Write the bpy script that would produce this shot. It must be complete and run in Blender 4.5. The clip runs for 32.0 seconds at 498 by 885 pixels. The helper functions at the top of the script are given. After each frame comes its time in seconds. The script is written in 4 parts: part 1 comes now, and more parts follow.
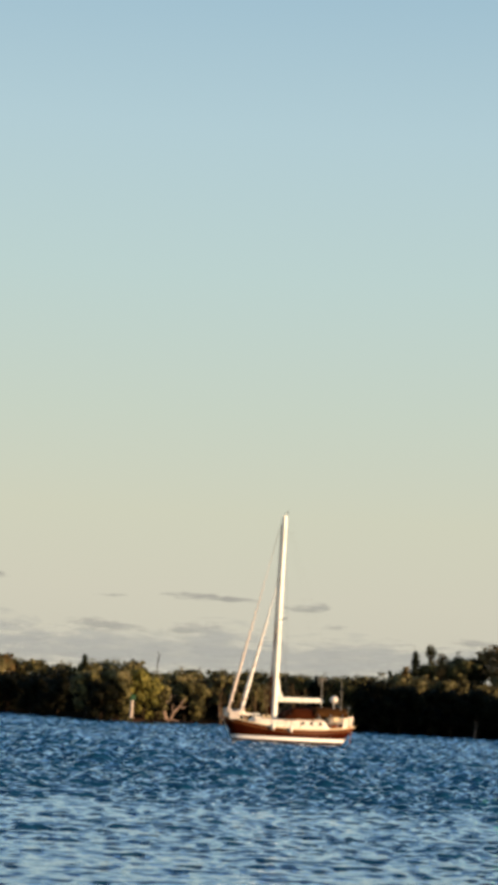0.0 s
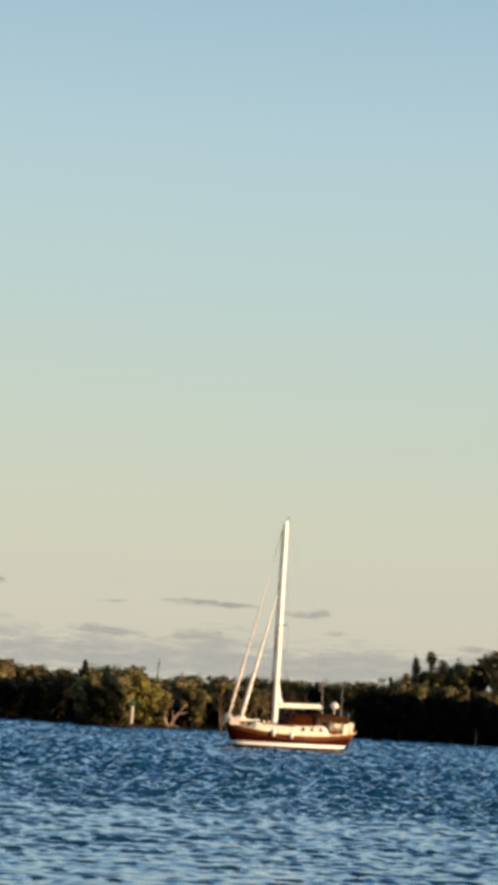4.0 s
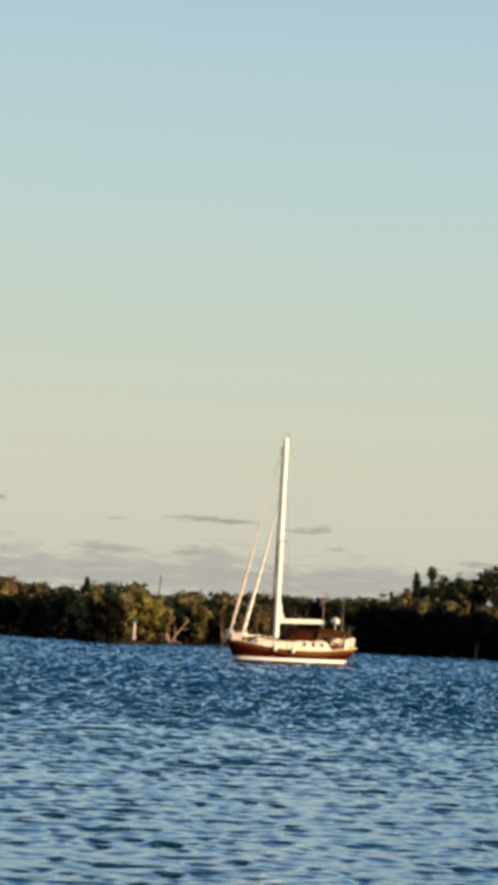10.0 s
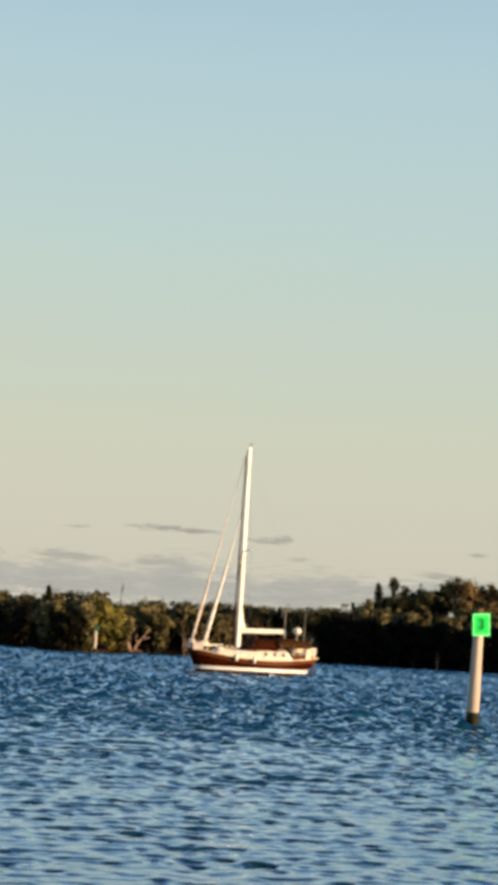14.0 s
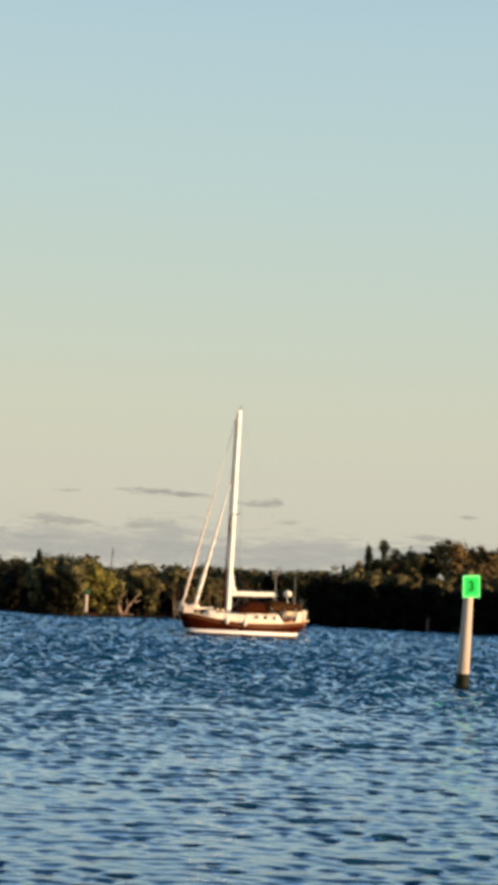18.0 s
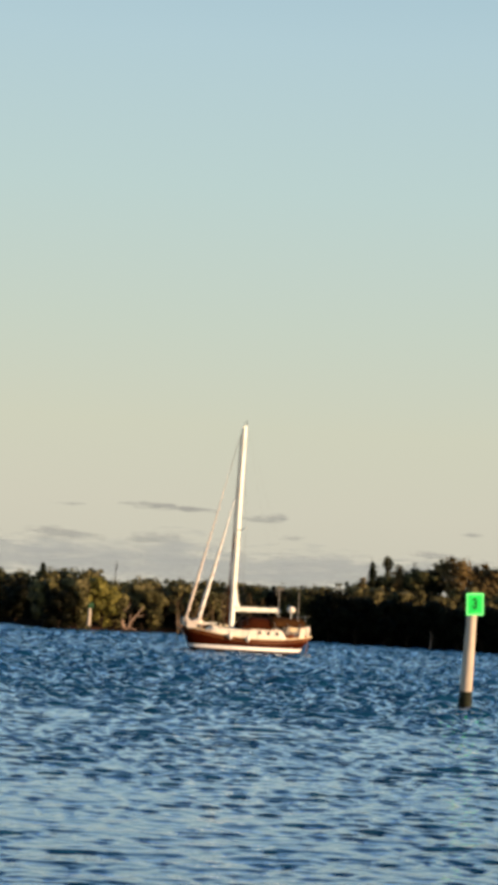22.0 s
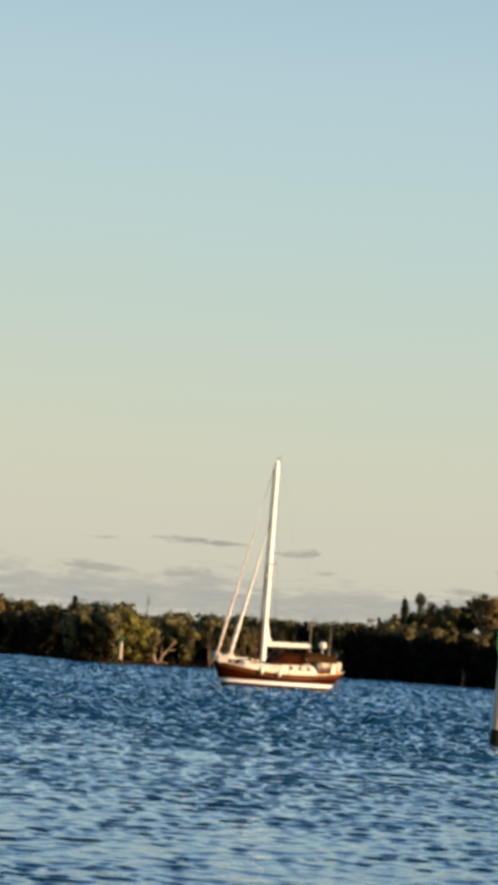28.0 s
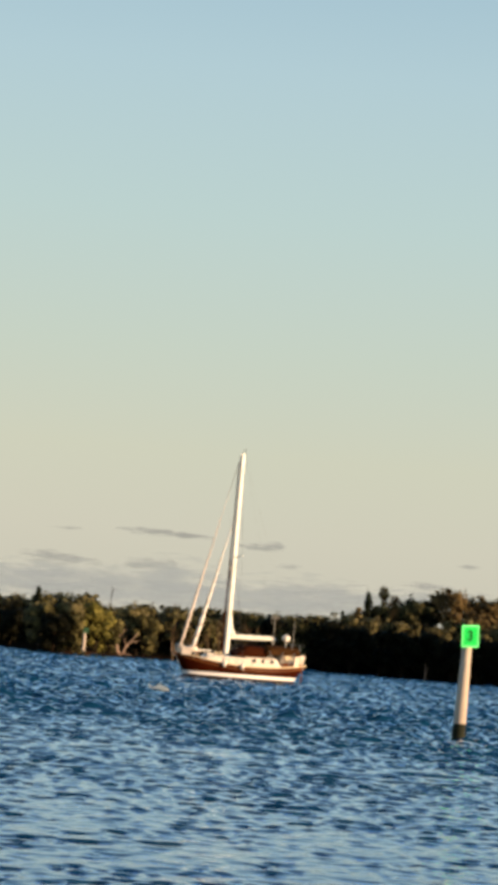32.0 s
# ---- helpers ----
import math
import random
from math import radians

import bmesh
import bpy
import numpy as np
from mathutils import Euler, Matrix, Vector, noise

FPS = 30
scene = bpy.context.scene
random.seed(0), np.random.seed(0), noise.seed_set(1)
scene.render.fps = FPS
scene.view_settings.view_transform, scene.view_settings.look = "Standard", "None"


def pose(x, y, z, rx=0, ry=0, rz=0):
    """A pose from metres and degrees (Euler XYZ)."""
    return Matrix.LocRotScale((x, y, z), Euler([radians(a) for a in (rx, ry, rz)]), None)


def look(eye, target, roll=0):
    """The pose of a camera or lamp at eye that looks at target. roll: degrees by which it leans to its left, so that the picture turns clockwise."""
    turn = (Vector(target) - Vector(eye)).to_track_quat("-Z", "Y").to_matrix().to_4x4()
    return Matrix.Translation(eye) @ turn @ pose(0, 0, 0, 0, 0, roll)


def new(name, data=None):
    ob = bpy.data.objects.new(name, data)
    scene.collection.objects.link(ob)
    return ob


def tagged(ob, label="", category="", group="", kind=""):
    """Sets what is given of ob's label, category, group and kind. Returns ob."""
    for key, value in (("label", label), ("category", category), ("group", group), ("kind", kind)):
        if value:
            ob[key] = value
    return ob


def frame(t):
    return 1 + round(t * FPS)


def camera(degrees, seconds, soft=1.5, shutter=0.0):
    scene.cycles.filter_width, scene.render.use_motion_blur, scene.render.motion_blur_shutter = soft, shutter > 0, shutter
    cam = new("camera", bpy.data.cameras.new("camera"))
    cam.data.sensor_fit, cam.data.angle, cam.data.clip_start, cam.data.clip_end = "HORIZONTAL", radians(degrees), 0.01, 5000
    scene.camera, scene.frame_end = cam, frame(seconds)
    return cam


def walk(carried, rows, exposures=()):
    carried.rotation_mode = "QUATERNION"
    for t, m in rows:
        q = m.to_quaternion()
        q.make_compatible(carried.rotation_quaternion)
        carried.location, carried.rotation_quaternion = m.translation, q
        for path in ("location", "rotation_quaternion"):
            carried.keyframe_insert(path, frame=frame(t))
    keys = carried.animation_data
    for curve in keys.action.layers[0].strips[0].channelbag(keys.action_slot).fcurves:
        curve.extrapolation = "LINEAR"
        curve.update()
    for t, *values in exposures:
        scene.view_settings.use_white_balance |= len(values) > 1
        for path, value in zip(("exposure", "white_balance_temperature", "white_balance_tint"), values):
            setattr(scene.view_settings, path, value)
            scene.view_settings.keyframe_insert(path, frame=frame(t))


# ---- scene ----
# one eye on a waterside dock, long lens, hand-held
EYE = Vector((0.0, 0.0, 3.1))


def aim(pan, tilt, roll):
    """The camera's pose: degrees to the right, upwards, and of lean."""
    p, t = radians(pan), radians(tilt)
    way = Vector((math.sin(p) * math.cos(t), math.cos(p) * math.cos(t), math.sin(t)))
    return look(EYE, EYE + way * 100, roll)


cam = camera(14.0, 32.0, soft=6.0)
walk(cam, [
    (0.0, aim(-1.715, 7.221, 3.16)),
    (0.5, aim(-1.196, 7.488, 3.27)),
    (1.0, aim(-1.601, 7.241, 3.47)),
    (1.5, aim(-1.583, 6.965, 3.19)),
    (2.0, aim(-1.406, 6.783, 3.15)),
    (2.5, aim(-1.289, 7.099, 2.88)),
    (3.0, aim(-2.651, 6.793, 3.53)),
    (3.1, aim(-1.863, 8.239, 3.39)),
    (3.3, aim(-2.470, 6.292, 3.43)),
    (3.5, aim(-1.976, 7.404, 3.59)),
    (5.5, aim(-2.008, 5.781, 2.58)),
    (6.0, aim(-2.270, 4.857, 2.52)),
    (6.3, aim(-1.984, 6.942, 3.36)),
    (6.5, aim(-2.743, 6.055, 3.69)),
    (6.8, aim(-3.203, 5.628, 3.73)),
    (7.0, aim(-2.284, 6.937, 4.21)),
    (7.5, aim(-2.387, 6.017, 3.70)),
    (8.0, aim(-2.329, 6.548, 3.95)),
    (8.5, aim(-1.916, 6.283, 3.24)),
    (9.0, aim(-1.678, 6.069, 3.12)),
    (9.5, aim(-1.637, 5.148, 3.07)),
    (10.0, aim(-1.628, 5.033, 2.92)),
    (10.5, aim(-1.615, 4.468, 2.78)),
    (11.0, aim(-1.020, 4.814, 2.63)),
    (11.1, aim(-0.494, 5.728, 2.64)),
    (11.5, aim(-1.340, 5.012, 3.56)),
    (12.0, aim(-1.253, 4.904, 3.39)),
    (12.5, aim(-1.055, 4.258, 3.12)),
    (13.0, aim(-1.233, 4.860, 3.09)),
    (13.5, aim(-0.603, 5.036, 3.21)),
    (15.5, aim(-0.843, 6.661, 3.70)),
    (16.0, aim(-0.178, 5.550, 3.58)),
    (16.5, aim(0.002, 5.731, 3.62)),
    (17.0, aim(-0.177, 4.891, 3.19)),
    (17.3, aim(0.114, 5.933, 3.17)),
    (17.5, aim(-0.927, 4.983, 3.93)),
    (17.6, aim(-0.452, 3.107, 3.95)),
    (18.0, aim(-0.253, 4.336, 3.04)),
    (18.5, aim(-1.076, 4.538, 2.85)),
    (19.0, aim(-0.962, 4.882, 3.11)),
    (19.5, aim(-1.686, 4.983, 3.65)),
    (20.0, aim(-1.600, 4.432, 3.86)),
    (20.5, aim(-1.072, 3.492, 3.30)),
    (21.0, aim(-1.195, 4.989, 3.77)),
    (21.2, aim(-0.740, 5.366, 4.22)),
    (21.5, aim(-0.300, 4.582, 3.39)),
    (22.0, aim(-0.419, 4.761, 3.63)),
    (22.5, aim(-0.690, 4.743, 3.37)),
    (23.0, aim(-0.068, 4.320, 3.26)),
    (23.5, aim(-0.154, 4.124, 3.13)),
    (24.0, aim(-0.013, 4.076, 3.03)),
    (24.5, aim(-0.017, 2.838, 2.51)),
    (24.9, aim(-1.371, 5.041, 3.88)),
    (25.0, aim(-1.730, 3.704, 4.04)),
    (25.5, aim(-1.090, 4.422, 3.58)),
    (27.5, aim(-1.360, 4.977, 4.52)),
    (27.6, aim(-1.903, 5.803, 4.46)),
    (27.7, aim(-2.031, 6.019, 4.40)),
    (27.8, aim(-2.184, 5.721, 4.33)),
    (27.9, aim(-2.075, 4.882, 4.26)),
    (28.0, aim(-1.427, 5.679, 4.22)),
    (28.5, aim(-2.002, 5.857, 4.42)),
    (29.0, aim(-1.937, 5.401, 4.38)),
    (29.5, aim(-1.833, 4.714, 4.13)),
    (30.0, aim(-1.963, 5.713, 3.93)),
    (30.2, aim(-2.906, 4.977, 4.38)),
    (30.5, aim(-2.524, 5.537, 4.15)),
    (30.7, aim(-2.382, 6.647, 4.53)),
    (31.0, aim(-2.015, 6.323, 4.71)),
    (31.5, aim(-0.564, 5.520, 4.17)),
    (32.0, aim(-0.433, 5.541, 4.72)),
])

# ---- light ----
SUN_AZ, SUN_EL = 112.0, 6.5          # degrees clockwise from the view's axis, and above the horizon

world = bpy.data.worlds.new("evening_sky")
scene.world = world
world.use_nodes = True
wn, wl = world.node_tree.nodes, world.node_tree.links
wn.clear()
w_out = wn.new("ShaderNodeOutputWorld")
w_bg = wn.new("ShaderNodeBackground")
w_co = wn.new("ShaderNodeTexCoord")
w_xyz = wn.new("ShaderNodeSeparateXYZ")
w_ramp = wn.new("ShaderNodeValToRGB")
w_sky = wn.new("ShaderNodeTexSky")
w_gain = wn.new("ShaderNodeVectorMath")
w_mix = wn.new("ShaderNodeMix")
w_sky.sky_type = "NISHITA"
w_sky.sun_disc = False
w_sky.sun_elevation = radians(SUN_EL)
w_sky.sun_rotation = radians(SUN_AZ)
w_gain.operation = "SCALE"
w_gain.inputs["Scale"].default_value = 0.1
w_mix.data_type = "RGBA"
w_mix.inputs["Factor"].default_value = 0.9
stops = [(0.0, (0.62, 0.59, 0.495)), (0.05, (0.665, 0.642, 0.525)), (0.09, (0.665, 0.67, 0.53)), (0.14, (0.61, 0.685, 0.585)),
         (0.205, (0.545, 0.69, 0.665)), (0.275, (0.485, 0.655, 0.71)), (0.42, (0.26, 0.46, 0.635)), (0.58, (0.085, 0.225, 0.39)), (1.0, (0.03, 0.11, 0.22))]
while len(w_ramp.color_ramp.elements) < len(stops):
    w_ramp.color_ramp.elements.new(0.5)
for element, (place, colour) in zip(w_ramp.color_ramp.elements, stops):
    element.position = place
    element.color = (*colour, 1)
wl.new(w_co.outputs["Generated"], w_xyz.inputs[0])
wl.new(w_xyz.outputs["Z"], w_ramp.inputs[0])
wl.new(w_sky.outputs[0], w_gain.inputs[0])
wl.new(w_gain.outputs[0], w_mix.inputs["A"])
wl.new(w_ramp.outputs[0], w_mix.inputs["B"])
wl.new(w_mix.outputs["Result"], w_bg.inputs["Color"])
w_bg.inputs["Strength"].default_value = 0.556
wl.new(w_bg.outputs[0], w_out.inputs[0])

sun = new("sun", bpy.data.lights.new("sun", "SUN"))
sun.data.energy = 5.0
sun.data.angle = radians(0.5)
sun.data.color = (1.0, 0.72, 0.43)
_a, _e = radians(SUN_AZ), radians(SUN_EL)
SUN_WAY = Vector((math.sin(_a) * math.cos(_e), math.cos(_a) * math.cos(_e), math.sin(_e)))
sun.matrix_world = look(SUN_WAY * 60, (0, 0, 0))
scene.view_settings.exposure = 0.848


# ---- materials ----
def material(name, colour, other=None, rough=0.5, metal=0.0, scale=3.0, bump=0.0, fine=40.0, island=0.0, mixes=0.5, coat=0.0, stretch=(1, 1, 1), gloss=0.5, span=(0.45, 0.9)):
    """A surface that wanders between two colours at two scales, with fine relief; island: how far each piece differs."""
    m = bpy.data.materials.new(name)
    m.use_nodes = True
    n, l = m.node_tree.nodes, m.node_tree.links
    b = n["Principled BSDF"]
    co = n.new("ShaderNodeTexCoord")
    mp = n.new("ShaderNodeMapping")
    mp.inputs["Scale"].default_value = stretch
    l.new(co.outputs["Object"], mp.inputs[0])
    big, small = n.new("ShaderNodeTexNoise"), n.new("ShaderNodeTexNoise")
    big.inputs["Scale"].default_value, small.inputs["Scale"].default_value = scale, fine
    big.inputs["Detail"].default_value, small.inputs["Detail"].default_value = 4, 3
    l.new(mp.outputs[0], big.inputs["Vector"])
    l.new(mp.outputs[0], small.inputs["Vector"])
    add = n.new("ShaderNodeMath")
    add.operation = "MULTIPLY_ADD"
    l.new(small.outputs["Fac"], add.inputs[0])
    add.inputs[1].default_value = 0.35
    l.new(big.outputs["Fac"], add.inputs[2])
    fac = add.outputs[0]
    if island:
        geo = n.new("ShaderNodeNewGeometry")
        isl = n.new("ShaderNodeMath")
        isl.operation = "MULTIPLY_ADD"
        l.new(geo.outputs["Random Per Island"], isl.inputs[0])
        isl.inputs[1].default_value = island
        l.new(fac, isl.inputs[2])
        fac = isl.outputs[0]
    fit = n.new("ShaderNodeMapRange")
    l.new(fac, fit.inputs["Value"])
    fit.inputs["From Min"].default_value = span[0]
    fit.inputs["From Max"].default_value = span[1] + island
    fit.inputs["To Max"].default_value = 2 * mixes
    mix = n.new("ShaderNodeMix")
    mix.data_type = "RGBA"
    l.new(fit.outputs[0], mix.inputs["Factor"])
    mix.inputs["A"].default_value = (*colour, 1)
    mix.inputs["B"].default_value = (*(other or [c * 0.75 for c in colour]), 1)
    l.new(mix.outputs["Result"], b.inputs["Base Color"])
    rr = n.new("ShaderNodeMapRange")
    l.new(small.outputs["Fac"], rr.inputs["Value"])
    rr.inputs["To Min"].default_value, rr.inputs["To Max"].default_value = max(0.02, rough - 0.08), min(1, rough + 0.08)
    l.new(rr.outputs[0], b.inputs["Roughness"])
    b.inputs["Metallic"].default_value = metal
    b.inputs["Coat Weight"].default_value = coat
    b.inputs["Specular IOR Level"].default_value = gloss
    if bump:
        bp = n.new("ShaderNodeBump")
        bp.inputs["Strength"].default_value = bump
        bp.inputs["Distance"].default_value = 0.02
        l.new(small.outputs["Fac"], bp.inputs["Height"])
        l.new(bp.outputs[0], b.inputs["Normal"])
    return m


def water_material():
    """Deep bay water: a dark blue body under a mirror that grows with the slant of the view."""
    m = bpy.data.materials.new("choppy_water")
    m.use_nodes = True
    n, l = m.node_tree.nodes, m.node_tree.links
    n.clear()
    out, mix_s = n.new("ShaderNodeOutputMaterial"), n.new("ShaderNodeMixShader")
    body, mirror, fres = n.new("ShaderNodeBsdfDiffuse"), n.new("ShaderNodeBsdfAnisotropic"), n.new("ShaderNodeFresnel")
    mirror.inputs["Color"].default_value = (0.65, 0.805, 1.0, 1)
    mirror.inputs["Roughness"].default_value = 0.06
    fres.inputs["IOR"].default_value = 1.4
    co = n.new("ShaderNodeTexCoord")
    depth = n.new("ShaderNodeTexNoise")
    depth.inputs["Scale"].default_value = 0.05
    l.new(co.outputs["Object"], depth.inputs["Vector"])
    mix = n.new("ShaderNodeMix")
    mix.data_type = "RGBA"
    l.new(depth.outputs["Fac"], mix.inputs["Factor"])
    mix.inputs["A"].default_value = (0.003, 0.026, 0.062, 1)
    mix.inputs["B"].default_value = (0.005, 0.034, 0.076, 1)
    l.new(mix.outputs["Result"], body.inputs["Color"])
    last = None
    for scale, strength, distance, squeeze in ((3.4, 0.36, 0.03, (0.8, 1.0, 1.0)), (9.0, 0.38, 0.012, (0.7, 1.0, 1.0))):
        mp = n.new("ShaderNodeMapping")
        mp.inputs["Scale"].default_value = squeeze
        l.new(co.outputs["Object"], mp.inputs[0])
        tex = n.new("ShaderNodeTexNoise")
        tex.inputs["Scale"].default_value = scale
        tex.inputs["Detail"].default_value = 3
        l.new(mp.outputs[0], tex.inputs["Vector"])
        bp = n.new("ShaderNodeBump")
        bp.inputs["Strength"].default_value = strength
        bp.inputs["Distance"].default_value = distance
        l.new(tex.outputs["Fac"], bp.inputs["Height"])
        if last:
            l.new(last, bp.inputs["Normal"])
        last = bp.outputs[0]
    for node in (body, mirror, fres):
        l.new(last, node.inputs["Normal"])
    shine = n.new("ShaderNodeMath")
    shine.operation = "MULTIPLY"
    shine.use_clamp = True
    shine.inputs[1].default_value = 1.6
    l.new(fres.outputs[0], shine.inputs[0])
    l.new(shine.outputs[0], mix_s.inputs[0])
    l.new(body.outputs[0], mix_s.inputs[1])
    l.new(mirror.outputs[0], mix_s.inputs[2])
    l.new(mix_s.outputs[0], out.inputs[0])
    return m


def cloud_material(name, colour, density, bumps):
    """A far, softly edged veil of cloud: denser in the middle of its body, torn at the rim."""
    m = bpy.data.materials.new(name)
    m.use_nodes = True
    n, l = m.node_tree.nodes, m.node_tree.links
    n.clear()
    out, mix = n.new("ShaderNodeOutputMaterial"), n.new("ShaderNodeMixShader")
    clear, glow = n.new("ShaderNodeBsdfTransparent"), n.new("ShaderNodeEmission")
    glow.inputs["Color"].default_value = (*colour, 1)
    glow.inputs["Strength"].default_value = 0.556
    co = n.new("ShaderNodeTexCoord")
    noise_a = n.new("ShaderNodeTexNoise")
    noise_a.inputs["Scale"].default_value = bumps
    noise_a.inputs["Detail"].default_value = 5
    info = n.new("ShaderNodeObjectInfo")
    shift = n.new("ShaderNodeVectorMath")
    shift.operation = "ADD"
    mp = n.new("ShaderNodeMapping")
    mp.inputs["Scale"].default_value = (0.013, 0.013, 0.085)
    l.new(co.outputs["Object"], mp.inputs[0])
    l.new(mp.outputs[0], shift.inputs[0])
    l.new(info.outputs["Random"], shift.inputs[1])
    l.new(shift.outputs[0], noise_a.inputs["Vector"])
    cent = n.new("ShaderNodeVectorMath")
    cent.operation = "MULTIPLY_ADD"
    cent.inputs[1].default_value = (2, 0, 2)
    cent.inputs[2].default_value = (-1, 0, -1)
    l.new(co.outputs["Generated"], cent.inputs[0])
    ln = n.new("ShaderNodeVectorMath")
    ln.operation = "LENGTH"
    l.new(cent.outputs[0], ln.inputs[0])
    rim = n.new("ShaderNodeMath")
    rim.operation = "MULTIPLY_ADD"
    l.new(noise_a.outputs["Fac"], rim.inputs[0])
    rim.inputs[1].default_value = 3.0
    l.new(ln.outputs["Value"], rim.inputs[2])
    fall = n.new("ShaderNodeMapRange")
    fall.interpolation_type = "SMOOTHSTEP"
    l.new(rim.outputs[0], fall.inputs["Value"])
    fall.inputs["From Min"].default_value, fall.inputs["From Max"].default_value = 2.35, 1.4
    fall.inputs["To Min"].default_value, fall.inputs["To Max"].default_value = 0.0, density
    l.new(fall.outputs[0], mix.inputs[0])
    l.new(clear.outputs[0], mix.inputs[1])
    l.new(glow.outputs[0], mix.inputs[2])
    l.new(mix.outputs[0], out.inputs[0])
    return m


WATER = water_material()
MUD = material("shore_mud", (0.016, 0.012, 0.008), (0.007, 0.005, 0.004), gloss=0.0, rough=0.85, scale=0.6, bump=0.6, fine=6)
BARK = material("grey_brown_bark", (0.028, 0.019, 0.012), (0.014, 0.010, 0.007), gloss=0.0, rough=0.85, scale=1.5, bump=0.8, fine=12)
PALE_BARK = material("bleached_bark", (0.36, 0.24, 0.18), (0.20, 0.13, 0.09), gloss=0.1, rough=0.8, scale=1.5, bump=0.8, fine=12)
TAN_BARK = material("tan_bark", (0.125, 0.080, 0.042), (0.065, 0.042, 0.024), gloss=0.05, rough=0.85, scale=1.5, bump=0.8, fine=12)
# noise patches paint sunlit clumps and dark gaps into the leaf colour
LEAVES = [
    material("dappled_mangrove_leaves", (0.010, 0.011, 0.004), (0.160, 0.130, 0.050), rough=0.6, scale=0.75, fine=3, gloss=0.06, island=0.12, span=(0.59, 0.78)),
    material("dappled_olive_leaves", (0.014, 0.013, 0.005), (0.245, 0.195, 0.084), rough=0.6, scale=0.75, fine=3, gloss=0.06, island=0.12, span=(0.59, 0.78)),
    # near-black: stands in for leaves in shade, painted into the colour
    material("shaded_leaves", (0.0022, 0.0030, 0.0011), (0.011, 0.0095, 0.0036), rough=0.6, scale=0.75, fine=3, gloss=0.06, island=0.12, span=(0.59, 0.78)),
]
# lime and rusty leaves carry the same painted light-and-dark dapple
LIME_LEAVES = material("dappled_lime_leaves", (0.050, 0.045, 0.010), (0.24, 0.20, 0.048), rough=0.6, scale=0.75, fine=3, gloss=0.06, island=0.12, span=(0.59, 0.78))
RUST_LEAVES = material("dappled_rusty_leaves", (0.042, 0.028, 0.012), (0.19, 0.122, 0.048), rough=0.6, scale=0.75, fine=3, gloss=0.06, island=0.12, span=(0.59, 0.78))
PINE_LEAVES = material("pine_needles", (0.006, 0.009, 0.005), (0.022, 0.024, 0.012), rough=0.6, scale=0.5, fine=4, gloss=0.06, island=0.3)
SAND = material("shore_sand", (0.040, 0.023, 0.015), (0.02, 0.012, 0.008), gloss=0.0, rough=0.9, scale=1.2, bump=0.6, fine=9)
MAROON = material("maroon_hull_paint", (0.042, 0.0060, 0.0008), (0.024, 0.0034, 0.0006), rough=0.5, scale=0.8, fine=9, gloss=0.02)
WHITE = material("white_gelcoat", (0.82, 0.71, 0.61), (0.72, 0.60, 0.50), rough=0.3, scale=0.9, fine=9)
STRIPE = material("white_boot_top_paint", (0.93, 0.86, 0.84), (0.87, 0.79, 0.77), rough=0.4, scale=0.9, fine=9)
CREAM = material("cream_gelcoat", (0.74, 0.58, 0.37), (0.60, 0.45, 0.27), rough=0.4, scale=1.2, fine=9)
TEAK = material("weathered_teak", (0.16, 0.060, 0.020), (0.11, 0.040, 0.014), rough=0.55, scale=2, bump=0.3, fine=25, stretch=(0.3, 2, 2), gloss=0.15)
VARNISH = material("varnished_mahogany", (0.17, 0.040, 0.007), (0.11, 0.024, 0.004), rough=0.4, scale=2, bump=0.2, fine=25, stretch=(0.3, 2, 2), gloss=0.05)
BULWARK = material("dark_varnished_mahogany", (0.085, 0.017, 0.003), (0.055, 0.010, 0.002), rough=0.4, scale=2, bump=0.2, fine=25, stretch=(0.3, 2, 2), gloss=0.05)
CANVAS = material("brown_canvas", (0.045, 0.010, 0.0025), (0.020, 0.005, 0.0015), gloss=0.03, rough=0.85, scale=2, bump=0.4, fine=30)
BIMINI = material("olive_brown_canvas", (0.060, 0.026, 0.008), (0.030, 0.012, 0.004), gloss=0.03, rough=0.85, scale=2, bump=0.4, fine=30)
SAILCLOTH = material("white_sailcloth", (0.78, 0.74, 0.68), (0.66, 0.60, 0.54), rough=0.75, scale=1.5, bump=0.3, fine=18)
PINKCLOTH = material("faded_sun_strip", (0.70, 0.58, 0.50), (0.58, 0.46, 0.38), rough=0.8, scale=1.5, bump=0.3, fine=18)
TANCLOTH = material("sun_faded_tan_canvas", (0.50, 0.32, 0.23), (0.36, 0.21, 0.14), rough=0.85, scale=2, bump=0.4, fine=22, gloss=0.1)
ALLOY = material("white_painted_alloy", (0.80, 0.76, 0.69), (0.70, 0.65, 0.57), rough=0.35, scale=0.7, fine=9)
STEEL = material("stainless_steel", (0.62, 0.60, 0.57), (0.5, 0.48, 0.45), rough=0.28, metal=0.9, scale=3, fine=20)
WIRE = material("dull_wire", (0.14, 0.12, 0.105), (0.10, 0.085, 0.075), rough=0.6, metal=0.2, scale=3, fine=20)
# dark brown that paints the shadow line below the boot stripe
BOTTOM = material("hull_bottom_shade", (0.020, 0.010, 0.006), (0.012, 0.007, 0.005), rough=0.7, scale=2, fine=15, gloss=0.2)
GREY = material("pale_grey_paint", (0.30, 0.27, 0.24), (0.24, 0.21, 0.18), rough=0.6, scale=2, fine=15, gloss=0.2)
RUBBER = material("black_rubber", (0.03, 0.03, 0.03), (0.02, 0.02, 0.02), rough=0.6, scale=3, fine=20)
